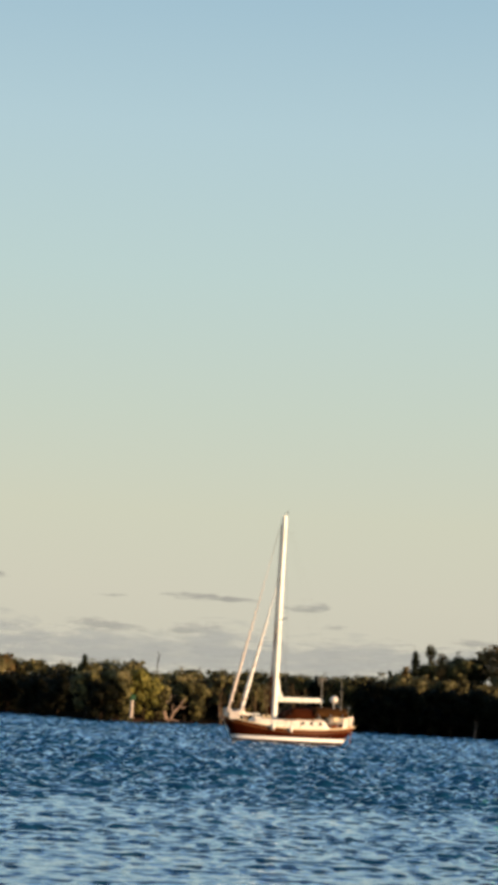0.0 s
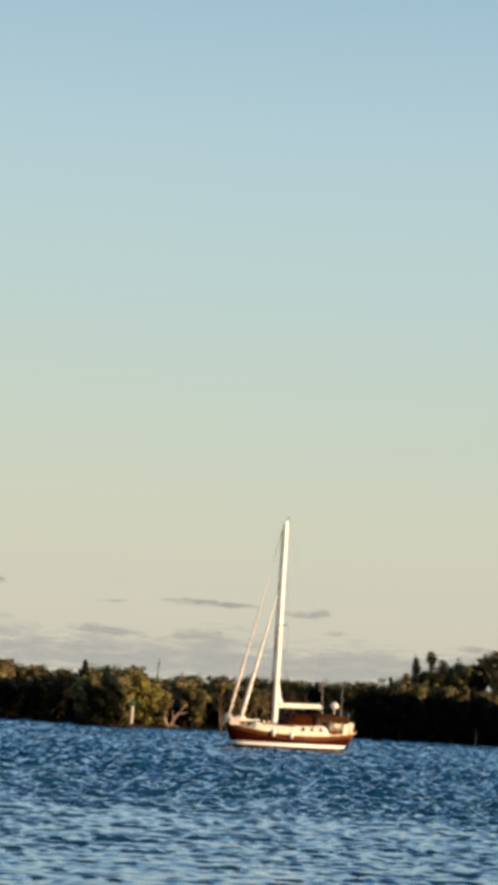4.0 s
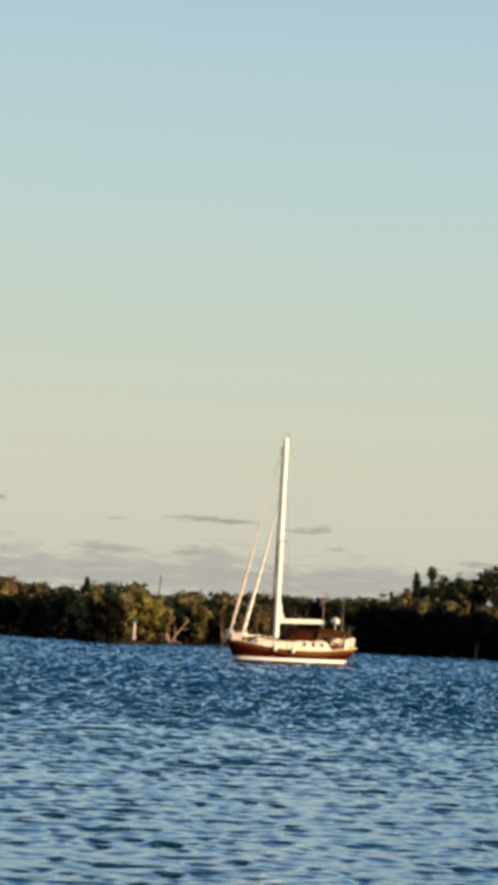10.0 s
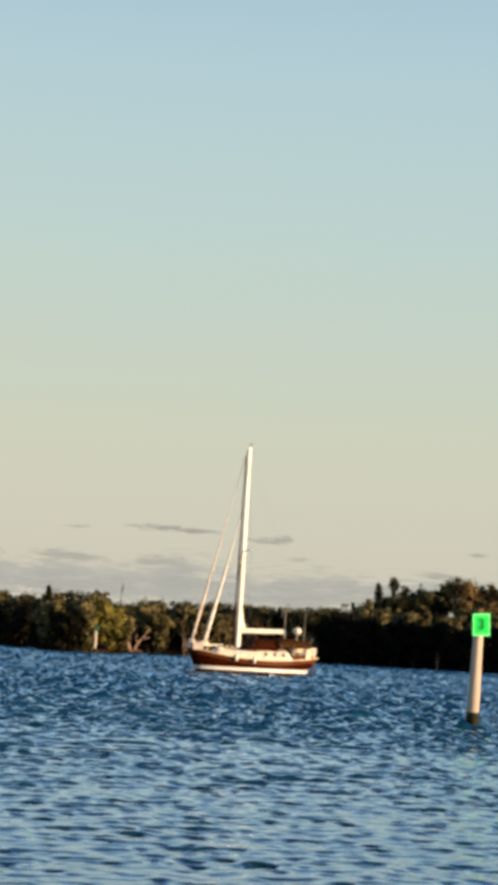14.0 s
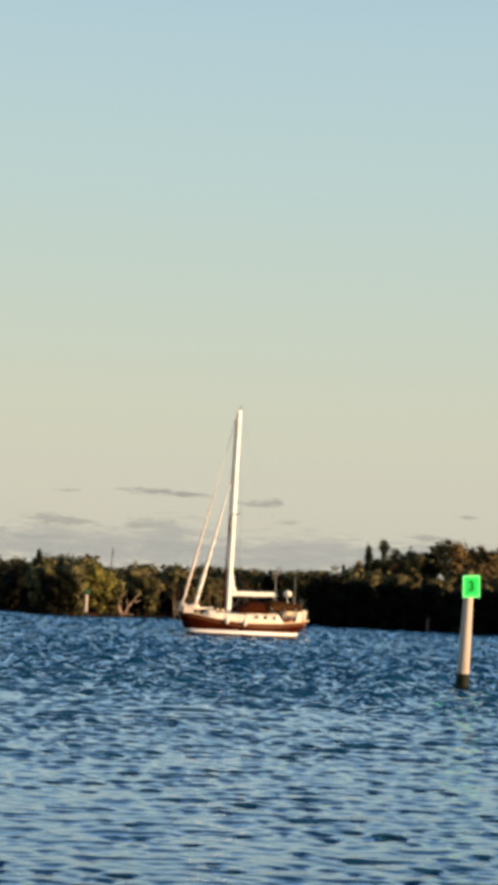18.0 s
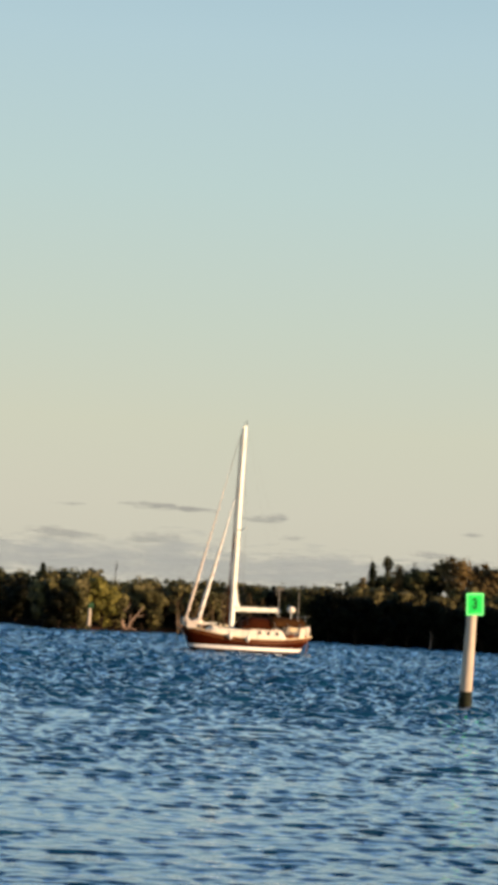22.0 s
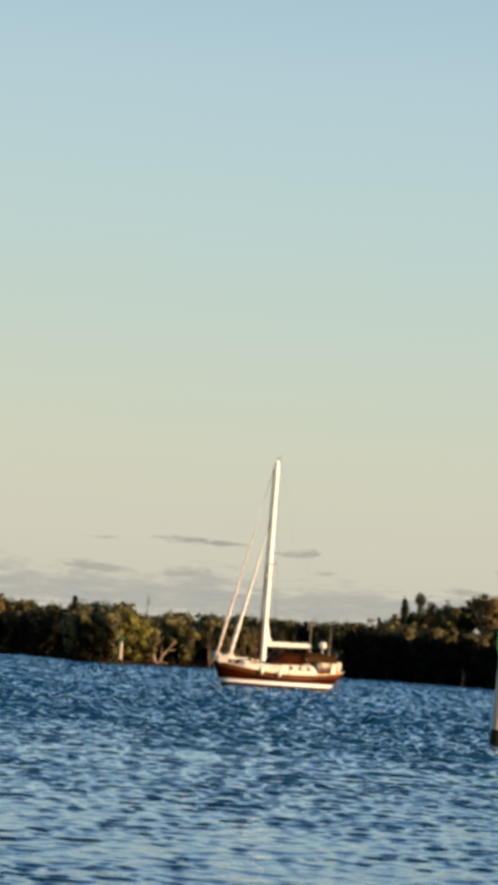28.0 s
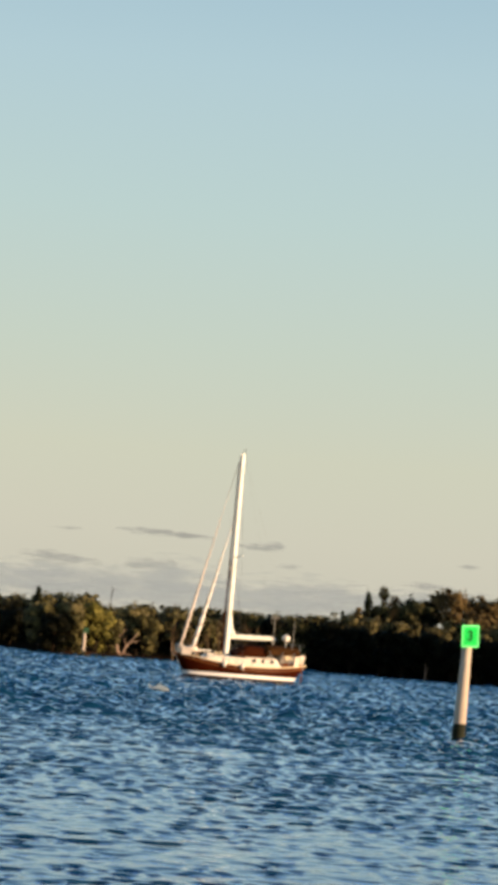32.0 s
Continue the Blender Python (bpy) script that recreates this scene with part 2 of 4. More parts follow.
DARK_GLASS = material("dark_port_glass", (0.025, 0.022, 0.02), (0.02, 0.02, 0.02), rough=0.08, scale=3, fine=20)
PILING = material("weathered_piling", (0.56, 0.45, 0.36), (0.42, 0.32, 0.25), rough=0.8, scale=1.2, bump=0.8, fine=14, stretch=(2.5, 2.5, 0.35))
WET_WOOD = material("wet_weedy_wood", (0.010, 0.009, 0.006), (0.018, 0.022, 0.008), rough=0.6, gloss=0.1, scale=4, bump=0.8, fine=20)
GREEN = material("daymark_green", (0.012, 0.50, 0.085), (0.010, 0.43, 0.07), rough=0.85, gloss=0.1, scale=1.5, fine=12)
GREEN_EDGE = material("reflective_green_border", (0.16, 0.84, 0.28), (0.13, 0.76, 0.24), rough=0.85, gloss=0.1, scale=2, fine=12)
DIM_GREEN = material("dim_green", (0.030, 0.075, 0.038), (0.022, 0.055, 0.028), rough=0.85, gloss=0.1, scale=1.5, fine=12)
GREEN_DARK = material("dark_green_numeral", (0.006, 0.11, 0.02), (0.006, 0.09, 0.018), rough=0.85, gloss=0.1, scale=2, fine=12)
FOAM = material("white_foam", (0.82, 0.84, 0.86), (0.7, 0.73, 0.76), rough=0.7, scale=6, bump=0.5, fine=30)
SILVER = material("silver_scales", (0.55, 0.58, 0.58), (0.38, 0.42, 0.43), rough=0.3, metal=0.5, scale=6, bump=0.4, fine=40)
CLOUD_STREAK = cloud_material("grey_cloud_streak", (0.345, 0.335, 0.295), 0.64, 2.0)
CLOUD_FAINT = cloud_material("faint_cloud_streak", (0.36, 0.35, 0.31), 0.42, 2.0)
CLOUD_BANK = cloud_material("pale_cloud_bank", (0.435, 0.43, 0.385), 0.72, 1.0)


# ---- building helpers ----
def link(name, bm, mat, parent=None, label="", smooth=True):
    me = bpy.data.meshes.new(name)
    bmesh.ops.recalc_face_normals(bm, faces=bm.faces)
    bm.to_mesh(me)
    bm.free()
    if smooth:
        for p in me.polygons:
            p.use_smooth = True
        me.set_sharp_from_angle(angle=radians(40))
    me.materials.append(mat)
    ob = new(name, me)
    if parent:
        ob.parent = parent
    if label:
        ob["label"] = label
    return ob


def part(name, bm, mat, parent, label=""):
    return link(name, bm, mat, parent, label)


def thing(name, place, label, category, group="", kind=""):
    ob = new(name)
    ob.empty_display_size = 0.2
    ob.matrix_world = place
    return tagged(ob, label, category, group, kind)


def soup(name, verts, faces, mat, parent=None, label=""):
    """A mesh straight from arrays, for leaves and other small stuff."""
    me = bpy.data.meshes.new(name)
    me.from_pydata(verts.tolist() if hasattr(verts, "tolist") else verts, [], faces.tolist() if hasattr(faces, "tolist") else faces)
    me.materials.append(mat)
    ob = new(name, me)
    if parent:
        ob.parent = parent
    if label:
        ob["label"] = label
    return ob


def tube(bm, points, radii, sides=8, squash=1.0):
    """A round bar along points; radii may be one number; squash flattens it sideways."""
    points = [Vector(p) for p in points]
    if not hasattr(radii, "__len__"):
        radii = [radii] * len(points)
    rings = []
    for i, p in enumerate(points):
        d = (points[min(i + 1, len(points) - 1)] - points[max(i - 1, 0)]).normalized()
        side = d.cross(Vector((0, 0, 1)) if abs(d.z) < 0.95 else Vector((1, 0, 0))).normalized()
        up = side.cross(d)
        rings.append([bm.verts.new(p + (side * math.cos(k * math.tau / sides) * squash + up * math.sin(k * math.tau / sides)) * radii[i]) for k in range(sides)])
    for a, b in zip(rings, rings[1:]):
        for k in range(sides):
            bm.faces.new((a[k], a[(k + 1) % sides], b[(k + 1) % sides], b[k]))
    bm.faces.new(rings[0][::-1])
    bm.faces.new(rings[-1])
    return bm


def bar(points, radii, sides=8, squash=1.0):
    return tube(bmesh.new(), points, radii, sides, squash)


def block(size, at=(0, 0, 0), bevel=0.02, turn=None):
    bm = bmesh.new()
    bmesh.ops.create_cube(bm, size=1)
    bmesh.ops.scale(bm, vec=size, verts=bm.verts)
    if bevel:
        bmesh.ops.bevel(bm, geom=bm.edges[:], offset=bevel, segments=2, affect="EDGES", profile=0.6)
    if turn:
        bmesh.ops.transform(bm, matrix=turn, verts=bm.verts)
    bmesh.ops.translate(bm, vec=at, verts=bm.verts)
    return bm


def ball(radius, at=(0, 0, 0), scale=(1, 1, 1), rings=10):
    bm = bmesh.new()
    bmesh.ops.create_uvsphere(bm, u_segments=rings * 2, v_segments=rings, radius=radius)
    bmesh.ops.scale(bm, vec=scale, verts=bm.verts)
    bmesh.ops.translate(bm, vec=at, verts=bm.verts)
    return bm


def loft(rings, closed=True, caps=True):
    """Faces between rings of equally many points."""
    bm = bmesh.new()
    vs = [[bm.verts.new(p) for p in r] for r in rings]
    n = len(rings[0])
    for a, b in zip(vs, vs[1:]):
        for k in range(n if closed else n - 1):
            bm.faces.new((a[k], a[(k + 1) % n], b[(k + 1) % n], b[k]))
    if caps and closed:
        bm.faces.new(vs[0][::-1])
        bm.faces.new(vs[-1])
    return bm


def spot(az, dist, z=0.0):
    """A place by its bearing in degrees and its distance ahead."""
    return Vector((dist * math.tan(radians(az)), dist, z))


# ---- water ----
DRIFT = Vector((0.46, -0.10, 0.0))      # metres a second at which the chop runs


CHOP = 0.041


def make_water():
    rng = np.random.default_rng(5)
    def gap(at):
        return 0.25 if at < 13.5 else min(0.24, 0.0027 * max(11.0, at - 10))
    rows = [3.0]
    while rows[-1] < 262:
        rows.append(rows[-1] + gap(rows[-1]))
    ys = np.array(rows)
    us = np.linspace(-0.19, 0.19, 420)
    y = np.repeat(ys[:, None], len(us), 1)
    x = us[None, :] * (y + 46)
    dx = (0.38 / 419) * (y + 46)
    dy = np.where(y < 13.5, 0.25, np.minimum(0.24, 0.0027 * np.maximum(11.0, y - 10)))
    z = np.zeros_like(x)
    heading = radians(-78)
    for i in range(120):
        length = 0.26 * (1.6 / 0.26) ** rng.random()
        way = heading + rng.normal(0, 0.9 if length < 0.65 else 0.45)
        kx, ky = math.tau / length * math.cos(way), math.tau / length * math.sin(way)
        amp = CHOP * length / math.tau
        phase = kx * x + ky * y + rng.random() * math.tau
        fade = np.clip(2.2 - 1.1 * abs(kx) * dx, 0, 1) * np.clip(2.2 - 1.1 * abs(ky) * dy, 0, 1)
        near = np.interp(y, [22, 45, 60], [1.45, 1.3, 1.0]) if length < 0.65 else np.interp(y, [22, 45, 60, 100, 140], [0.66, 0.58, 0.6, 0.7, 0.45])
        z += amp * fade * near * (np.sin(phase) + 0.18 * np.cos(2 * phase) - 0.20 * np.sin(2 * phase))
    # gusts: patches where the chop stands higher
    gust = 1 + 0.09 * np.sin(x * 0.11 + 0.7 * np.sin(y * 0.06)) * np.sin(y * 0.085 + 1.3) + 0.05 * np.sin(x * 0.31 + y * 0.23)
    # lee water close by is smoother than the open bay
    cat = np.zeros_like(x)                               # cat's-paws: steep wavelets stand in small groups
    for i in range(12):
        length, way = 1.1 * 3.6 ** rng.random(), rng.random() * math.tau
        cat += np.sin(math.tau / length * (math.cos(way) * x + 0.6 * math.sin(way) * y) + rng.random() * math.tau)
    paw = np.clip(0.76 + 0.042 * cat * cat, 0, 1.3)
    gust = gust * (paw + (1 - paw) * np.interp(y, [40, 65], [0, 1]))
    rise = gust * np.interp(y + 1.5 * np.sin(x * 0.09), [12, 20, 25, 29, 34, 39, 47, 52, 55.5, 58.5, 62, 64, 68, 90, 140, 240], [0.46, 0.40, 0.32, 0.29, 0.32, 0.44, 0.70, 0.66, 0.60, 1.25, 1.5, 1.8, 2.45, 4.0, 5.5, 6.2])
    z *= rise
    y = y - np.clip(1.35 / rise, 0.2, 3.4) * z           # wind leans the crests forward
    z[:, 0] = z[:, -1] = 0
    z[0, :] = z[-1, :] = 0
    verts = np.stack([x, y, z], -1).reshape(-1, 3)
    n, m = x.shape
    idx = np.arange(n * m).reshape(n, m)
    faces = np.stack([idx[:-1, :-1], idx[:-1, 1:], idx[1:, 1:], idx[1:, :-1]], -1).reshape(-1, 4)
    verts, faces = verts.tolist(), faces.tolist()
    # the open water round the chop, out to the horizon
    def add(px, py):
        verts.append((px, py, 0.0))
        return len(verts) - 1
    far = 4200
    nl, nr, fl, fr = int(idx[0, 0]), int(idx[0, -1]), int(idx[-1, 0]), int(idx[-1, -1])
    a, b, c, d = add(-far, -far), add(far, -far), add(far, far), add(-far, far)
    faces.append([a, b, nr] + [int(k) for k in idx[0, 1:-1][::-1]] + [nl])
    faces.append([b, c, fr] + [int(k) for k in idx[1:-1, -1][::-1]] + [nr])
    faces.append([c, d, fl] + [int(k) for k in idx[-1, 1:-1]] + [fr])
    faces.append([d, a, nl] + [int(k) for k in idx[1:-1, 0]] + [fl])
    ob = soup("water", verts, faces, WATER)
    rim = len(faces) - 4
    for p in ob.data.polygons:
        p.use_smooth = p.index < rim
    return tagged(ob, "wind-ruffled blue bay water with short choppy waves", "water", kind="structure")


water = make_water()


# ---- far shore ----
SHORE = 234.0


def bank_edge(x):
    cape = 20.0 * math.exp(-((x + 20.5) / 7.0) ** 2)      # a blunt cape before the western wood
    return SHORE - cape + 1.0 * math.sin(x * 0.13 + 1) + 0.7 * math.sin(x * 0.41) + 0.3 * math.sin(x * 1.3)


def make_bank():
    xs = [-1500, -700, -300] + [i * 1.0 for i in range(-120, 121)] + [300, 700, 1500]
    rings = []
    for x in xs:
        e = bank_edge(x)
        rings.append([(x, e - 1.2, -0.9), (x, e, -0.12), (x, e + 0.5, 0.10 + 0.05 * math.sin(x * 2.1)), (x, e + 1.4, 0.30 + 0.08 * math.sin(x * 1.1)),
                      (x, e + 4, 0.55), (x, e + 30, 0.9), (x, e + 400, 1.0), (x, 4200, 1.0)])
    ob = link("ground", loft(rings, closed=False), MUD)
    return tagged(ob, "low muddy bank under the mangroves", "shore", kind="structure")


make_bank()


def make_cove():
    rings = []
    for k in range(31):
        x = -19.6 + 3.4 * k / 30
        e = bank_edge(x)
        w = math.sin(math.pi * k / 30) ** 0.6
        rings.append([(x, e - 0.45 * w - 0.05, -0.20), (x, e + 0.3, 0.08 + 0.10 * w + 0.03 * math.sin(x * 5)), (x, e + 1.1, 0.30 + 0.18 * w + 0.04 * math.sin(x * 3)), (x, e + 2.2, 0.40 + 0.1 * w), (x, e + 2.6, 0.1)])
    tagged(link("ground_cove", loft(rings, closed=False), SAND), "strip of pale reddish sand below the mangroves", "shore", kind="structure")


make_cove()


# unseen land, added as footing for the trees that block the low sun
def make_shade_point():
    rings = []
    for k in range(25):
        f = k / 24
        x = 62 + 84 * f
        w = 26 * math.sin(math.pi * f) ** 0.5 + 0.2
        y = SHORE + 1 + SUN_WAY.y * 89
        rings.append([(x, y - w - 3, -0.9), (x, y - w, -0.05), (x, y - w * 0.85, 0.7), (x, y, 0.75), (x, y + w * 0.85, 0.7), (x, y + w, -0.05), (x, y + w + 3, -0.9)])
    tagged(link("ground_shade_point", loft(rings, closed=False), MUD), "unseen low point added to carry the shading trees", "shore", kind="structure")


make_shade_point()


def ground_at(x, y):
    d = y - bank_edge(x)
    for (a, za), (b, zb) in (((0, -0.12), (0.5, 0.10)), ((0.5, 0.10), (1.4, 0.30)), ((1.4, 0.30), (4, 0.55)), ((4, 0.55), (30, 0.9))):
        if d < b:
            return za + (zb - za) * max(0, d - a) / (b - a)
    return 0.9


def leaf_cloud(rng, centres, radii, count, size, droop=0.0, flat=0.78, shell=0.6):
    """Leaf quads scattered through round clumps, thickest near their skins."""
    centres, radii = np.array(centres), np.array(radii)
    weight = radii ** 2
    pick = rng.choice(len(radii), count, p=weight / weight.sum())
    d = rng.normal(size=(count, 3))
    d /= np.linalg.norm(d, axis=1)[:, None]
    r = radii[pick] * (shell + (1.12 - shell) * rng.random(count) ** 0.6)
    swell = 1 + 0.30 * np.sin(5.1 * d[:, 0] + 1.7 * pick) * np.sin(4.3 * d[:, 2] + 2.3 * pick) + 0.18 * np.sin(9.0 * d[:, 1] + 6.0 * d[:, 2] + pick)
    at = centres[pick] + d * (r * swell)[:, None] * np.array([1, 1, flat])
    normal = d + rng.normal(size=(count, 3)) * 0.28 + np.array([0, 0, 0.3])
    normal /= np.linalg.norm(normal, axis=1)[:, None]
    side = np.cross(normal, rng.normal(size=(count, 3)))
    side /= np.linalg.norm(side, axis=1)[:, None]
    along = np.cross(normal, side)
    s = size * (0.6 + 0.9 * rng.random(count))[:, None]
    along[:, 2] -= droop
    tip, root = at + along * s, at - along * s * 0.8
    left, right = at + side * s * 0.5, at - side * s * 0.5
    verts = np.stack([root, left, tip, right], 1).reshape(-1, 3)
    faces = np.arange(count * 4).reshape(-1, 4)
    return verts, faces


def limbs(rng, base, top, spread, count, thick):
    """A tapered trunk with bent limbs, as one mesh."""
    bm = bmesh.new()
    base, top = Vector(base), Vector(top)
    lean = Vector((rng.normal() * 0.25, rng.normal() * 0.2, 0))
    line = [base.lerp(top, k / 4) + lean * math.sin(math.pi * k / 4) for k in range(5)]
    tube(bm, line, [thick * (1 - 0.75 * k / 4) for k in range(5)], 7)
    for i in range(count):
        f = 0.15 + 0.75 * (i + rng.random()) / count
        start = base.lerp(top, f) + lean * math.sin(math.pi * f)
        a = rng.random() * math.tau
        reach = spread * (0.55 + 0.6 * rng.random())
        end = start + Vector((math.cos(a) * reach, math.sin(a) * reach, (top.z - base.z) * 0.22 * (0.3 + rng.random())))
        mid = start.lerp(end, 0.5) + Vector((0, 0, 0.18))
        tube(bm, [start, mid, end], [thick * 0.42, thick * 0.27, thick * 0.1], 5)
    return bm


def broad_tree(x, y, height, width, seed, leaf, name="mangrove_tree", label="", low=0.7, bark=None, leaves=3200, size=0.19, group="mangroves on the shore", foot=None):
    rng = np.random.default_rng(seed)
    z0 = ground_at(x, y) if foot is None else foot
    t = thing(name, pose(x, y, z0, 0, 0, 0), label, "tree", group)
    h = height - z0
    part("trunk", limbs(rng, (0, 0, -0.15), (rng.normal() * 0.3, 0, h * 0.78), width * 0.42, 7, 0.10 + 0.012 * h), bark or BARK, t)
    centres, radii = [], []
    lobes = 9
    for i in range(lobes):
        f = (i + 0.5) / lobes
        prof = math.sin(math.pi * min(1, 0.14 + 0.62 * f)) ** 0.8
        a = i * 2.4 + rng.random() * 1.4
        rr = width * 0.44 * prof * (0.45 + 0.55 * rng.random())
        r = width * (0.13 + 0.16 * prof * (0.4 + 0.6 * rng.random()))
        centres.append((math.cos(a) * rr, math.sin(a) * rr * 0.9 + 0.6 * (1 - prof), min(h - r * 0.75, low + r * 0.6 + (h - low) * f + rng.normal() * 0.2)))
        radii.append(r)
    centres.append((rng.normal() * width * 0.12, 0, h - width * 0.14))
    radii.append(width * 0.17)
    # small sprays that break the outline
    for i in range(6):
        a = rng.random() * math.tau
        f = 0.45 + 0.65 * rng.random()
        centres.append((math.cos(a) * width * 0.48, math.sin(a) * width * 0.48, low + (h - low) * f * 0.96))
        radii.append(width * 0.075)
    v, f = leaf_cloud(rng, centres, radii, leaves, size)
    soup("crown", v, f, leaf, t)
    return t


def pine(x, y, height, width, seed, label):
    """A slim feathery she-oak: tiers of drooping sprays round a straight stem."""
    rng = np.random.default_rng(seed)
    z0 = ground_at(x, y)
    t = thing("pine_tree", pose(x, y, z0), label, "tree", "pines behind the mangroves")
    h = height - z0
    part("trunk", limbs(rng, (0, 0, -0.15), (0, 0, h * 0.90), width * 0.4, 12, 0.16), BARK, t)
    centres, radii = [], []
    for i in range(26):
        f = i / 25
        zc = h * (0.30 + 0.67 * f)
        rr = width * 0.26 * math.sin(math.pi * (0.25 + 0.62 * f)) * (0.3 + 0.9 * rng.random())
        a = i * 2.4
        centres.append((math.cos(a) * rr, math.sin(a) * rr, zc))
        radii.append(width * (0.17 + 0.17 * math.sin(math.pi * (0.05 + 0.75 * f)) * (0.6 + 0.6 * rng.random())))
    v, f = leaf_cloud(rng, centres, radii, 2600, 0.16, droop=0.2, flat=1.1)
    soup("crown", v, f, PINE_LEAVES, t)
    return t


def bushy_pine(az, top, lobes, seed, leaf, label="dark pine with a bushy head above the mangroves", leaves=1900):
    """A pine whose needles gather in rounded tufts; the tufts hang at (sideways, below the tip, radius)."""
    rng = np.random.default_rng(seed)
    at = spot(az, SHORE + 17)
    z0 = ground_at(at.x, at.y)
    t = thing("pine_tree", pose(at.x, at.y, z0), label, "tree", "pines behind the mangroves")
    part("trunk", limbs(rng, (0, 0, -0.15), (0, 0, top - z0 - 0.5), 0.5, 12, 0.17), BARK, t)
    centres, radii = [], []
    for dx, dz, r in lobes:
        centres.append((dx, 0.3 * rng.normal(), top - z0 + dz))
        radii.append(r)
        for i in range(3):                              # ragged sprays round each tuft
            a = rng.random() * math.tau
            centres.append((dx + math.cos(a) * r, 0.3 * rng.normal(), top - z0 + dz + abs(math.sin(a)) * r * 0.7))
            radii.append(r * 0.24)
    v, f = leaf_cloud(rng, centres, radii, leaves, 0.12, flat=0.95)
    soup("crown", v, f, leaf, t)
    return t


SKYLINE = [(-13, 6.2), (-9.5, 5.8), (-8.2, 6.5), (-7.1, 6.25), (-6.2, 6.3), (-5.0, 6.8), (-3.9, 6.0), (-2.1, 6.35), (0.3, 6.35), (2.0, 6.4), (2.7, 6.8), (3.2, 7.6),
           (4.5, 8.8), (5.2, 10.4), (5.8, 11.1), (6.4, 11.1), (6.6, 9.8), (7.1, 10.6), (9.0, 10.8), (12, 10.4)]


def skyline(az):
    for (a, ha), (b, hb) in zip(SKYLINE, SKYLINE[1:]):
        if az <= b:
            return ha + (hb - ha) * max(0, az - a) / (b - a)
    return SKYLINE[-1][1]


def make_woods():
    rng = np.random.default_rng(11)
    words = ["olive-green mangrove tree with a dense ragged crown over the water", "sunlit mangrove tree leaning over the muddy bank",
             "mangrove tree with foliage down to the water, shade painted into its leaves"]
    az, k = -12.2, 0
    while az < 11.2:                                   # first row, at the water's edge
        y = bank_edge(spot(az, SHORE).x) + 0.5 + rng.random() * 1.2
        x = spot(az, y).x
        top = min(skyline(az), 6.6 if az > 2.2 else 9) * (0.72 + 0.27 * rng.random())
        # front row east and far west takes the leaves with shade painted in
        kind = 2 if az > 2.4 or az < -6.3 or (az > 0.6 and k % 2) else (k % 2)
        if az < -6.3:
            top = min(top, 4.3)
        if -5.75 < az < -2.95:
            az += 0.3
            continue
        stems = -2.2 < az < 0.4
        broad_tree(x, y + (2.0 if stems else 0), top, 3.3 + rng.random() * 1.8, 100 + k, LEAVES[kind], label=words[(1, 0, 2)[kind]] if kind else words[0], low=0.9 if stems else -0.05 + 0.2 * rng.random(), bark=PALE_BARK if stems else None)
        az += 0.62 + 0.22 * rng.random()
        k += 1
    az = -12.6
    while az < 11.6:                                   # second row, which makes the skyline
        y = SHORE + 9.0 + rng.random() * 3.0
        x = spot(az, y).x
        top = skyline(az) * (0.93 + 0.11 * rng.random()) if az < 3.0 else min(skyline(az), 7.5) * (0.84 + 0.2 * rng.random())
        # eastern second row takes the brightest leaves, painting a sunlit crest
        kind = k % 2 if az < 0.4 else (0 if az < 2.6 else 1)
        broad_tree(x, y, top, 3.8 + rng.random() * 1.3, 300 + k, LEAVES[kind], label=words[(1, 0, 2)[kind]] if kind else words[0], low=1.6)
        az += 0.74 + 0.26 * rng.random()
        k += 1
    az = 4.75
    while az < 12:                                     # tall broad trees that stand behind
        y = SHORE + 16 + rng.random() * 3
        broad_tree(spot(az, y).x, y, skyline(az) * (0.97 + 0.05 * rng.random()), 5.2 + rng.random() * 1.4, 500 + k, RUST_LEAVES if az > 5.5 else LEAVES[0],
                   name="broadleaf_tree", label="tall brownish-green tree rising behind the mangroves", low=2.6, leaves=5200, size=0.20, group="tall trees behind the mangroves")
        az += 0.80 + 0.2 * rng.random()
        k += 1
    bushy_pine(3.04, 8.25, [(0.0, -0.40, 0.36), (-0.15, -1.0, 0.46), (0.2, -1.6, 0.55), (-0.1, -2.3, 0.6)], 704, RUST_LEAVES, "small rusty tree beside the slim pine")
    bushy_pine(3.28, 10.25, [(0.0, -0.35, 0.26), (0.0, -0.8, 0.38), (0.03, -1.35, 0.45), (0.0, -1.9, 0.46), (-0.05, -2.5, 0.42), (0.0, -3.2, 0.5)], 701, PINE_LEAVES, "slim dark pine standing above the mangroves")
    bushy_pine(3.715, 11.05, [(0.0, -0.55, 0.52), (-0.3, -1.0, 0.42), (0.25, -1.15, 0.42), (0.0, -1.6, 0.40), (0.05, -2.2, 0.4), (0.25, -2.9, 0.6), (-0.4, -3.2, 0.7), (-0.9, -3.0, 0.5)], 702, LEAVES[0])
    bushy_pine(4.03, 10.05, [(0.0, -0.55, 0.52), (0.45, -0.9, 0.46), (-0.4, -1.1, 0.46), (0.1, -1.6, 0.65), (0.5, -1.9, 0.6), (-0.3, -2.4, 0.7), (0.2, -3.1, 0.8)], 703, RUST_LEAVES, "rusty rounded tree among the pines")
    bushy_pine(4.47, 9.85, [(-0.15, 0.35, 0.16), (-0.1, -0.5, 0.46), (0.7, -0.8, 0.5), (-0.7, -1.0, 0.46), (0.1, -1.4, 0.75), (1.1, -1.6, 0.6), (-1.0, -1.8, 0.6), (0.0, -2.4, 1.0), (1.3, -2.6, 0.9)], 705, PINE_LEAVES, leaves=3200)
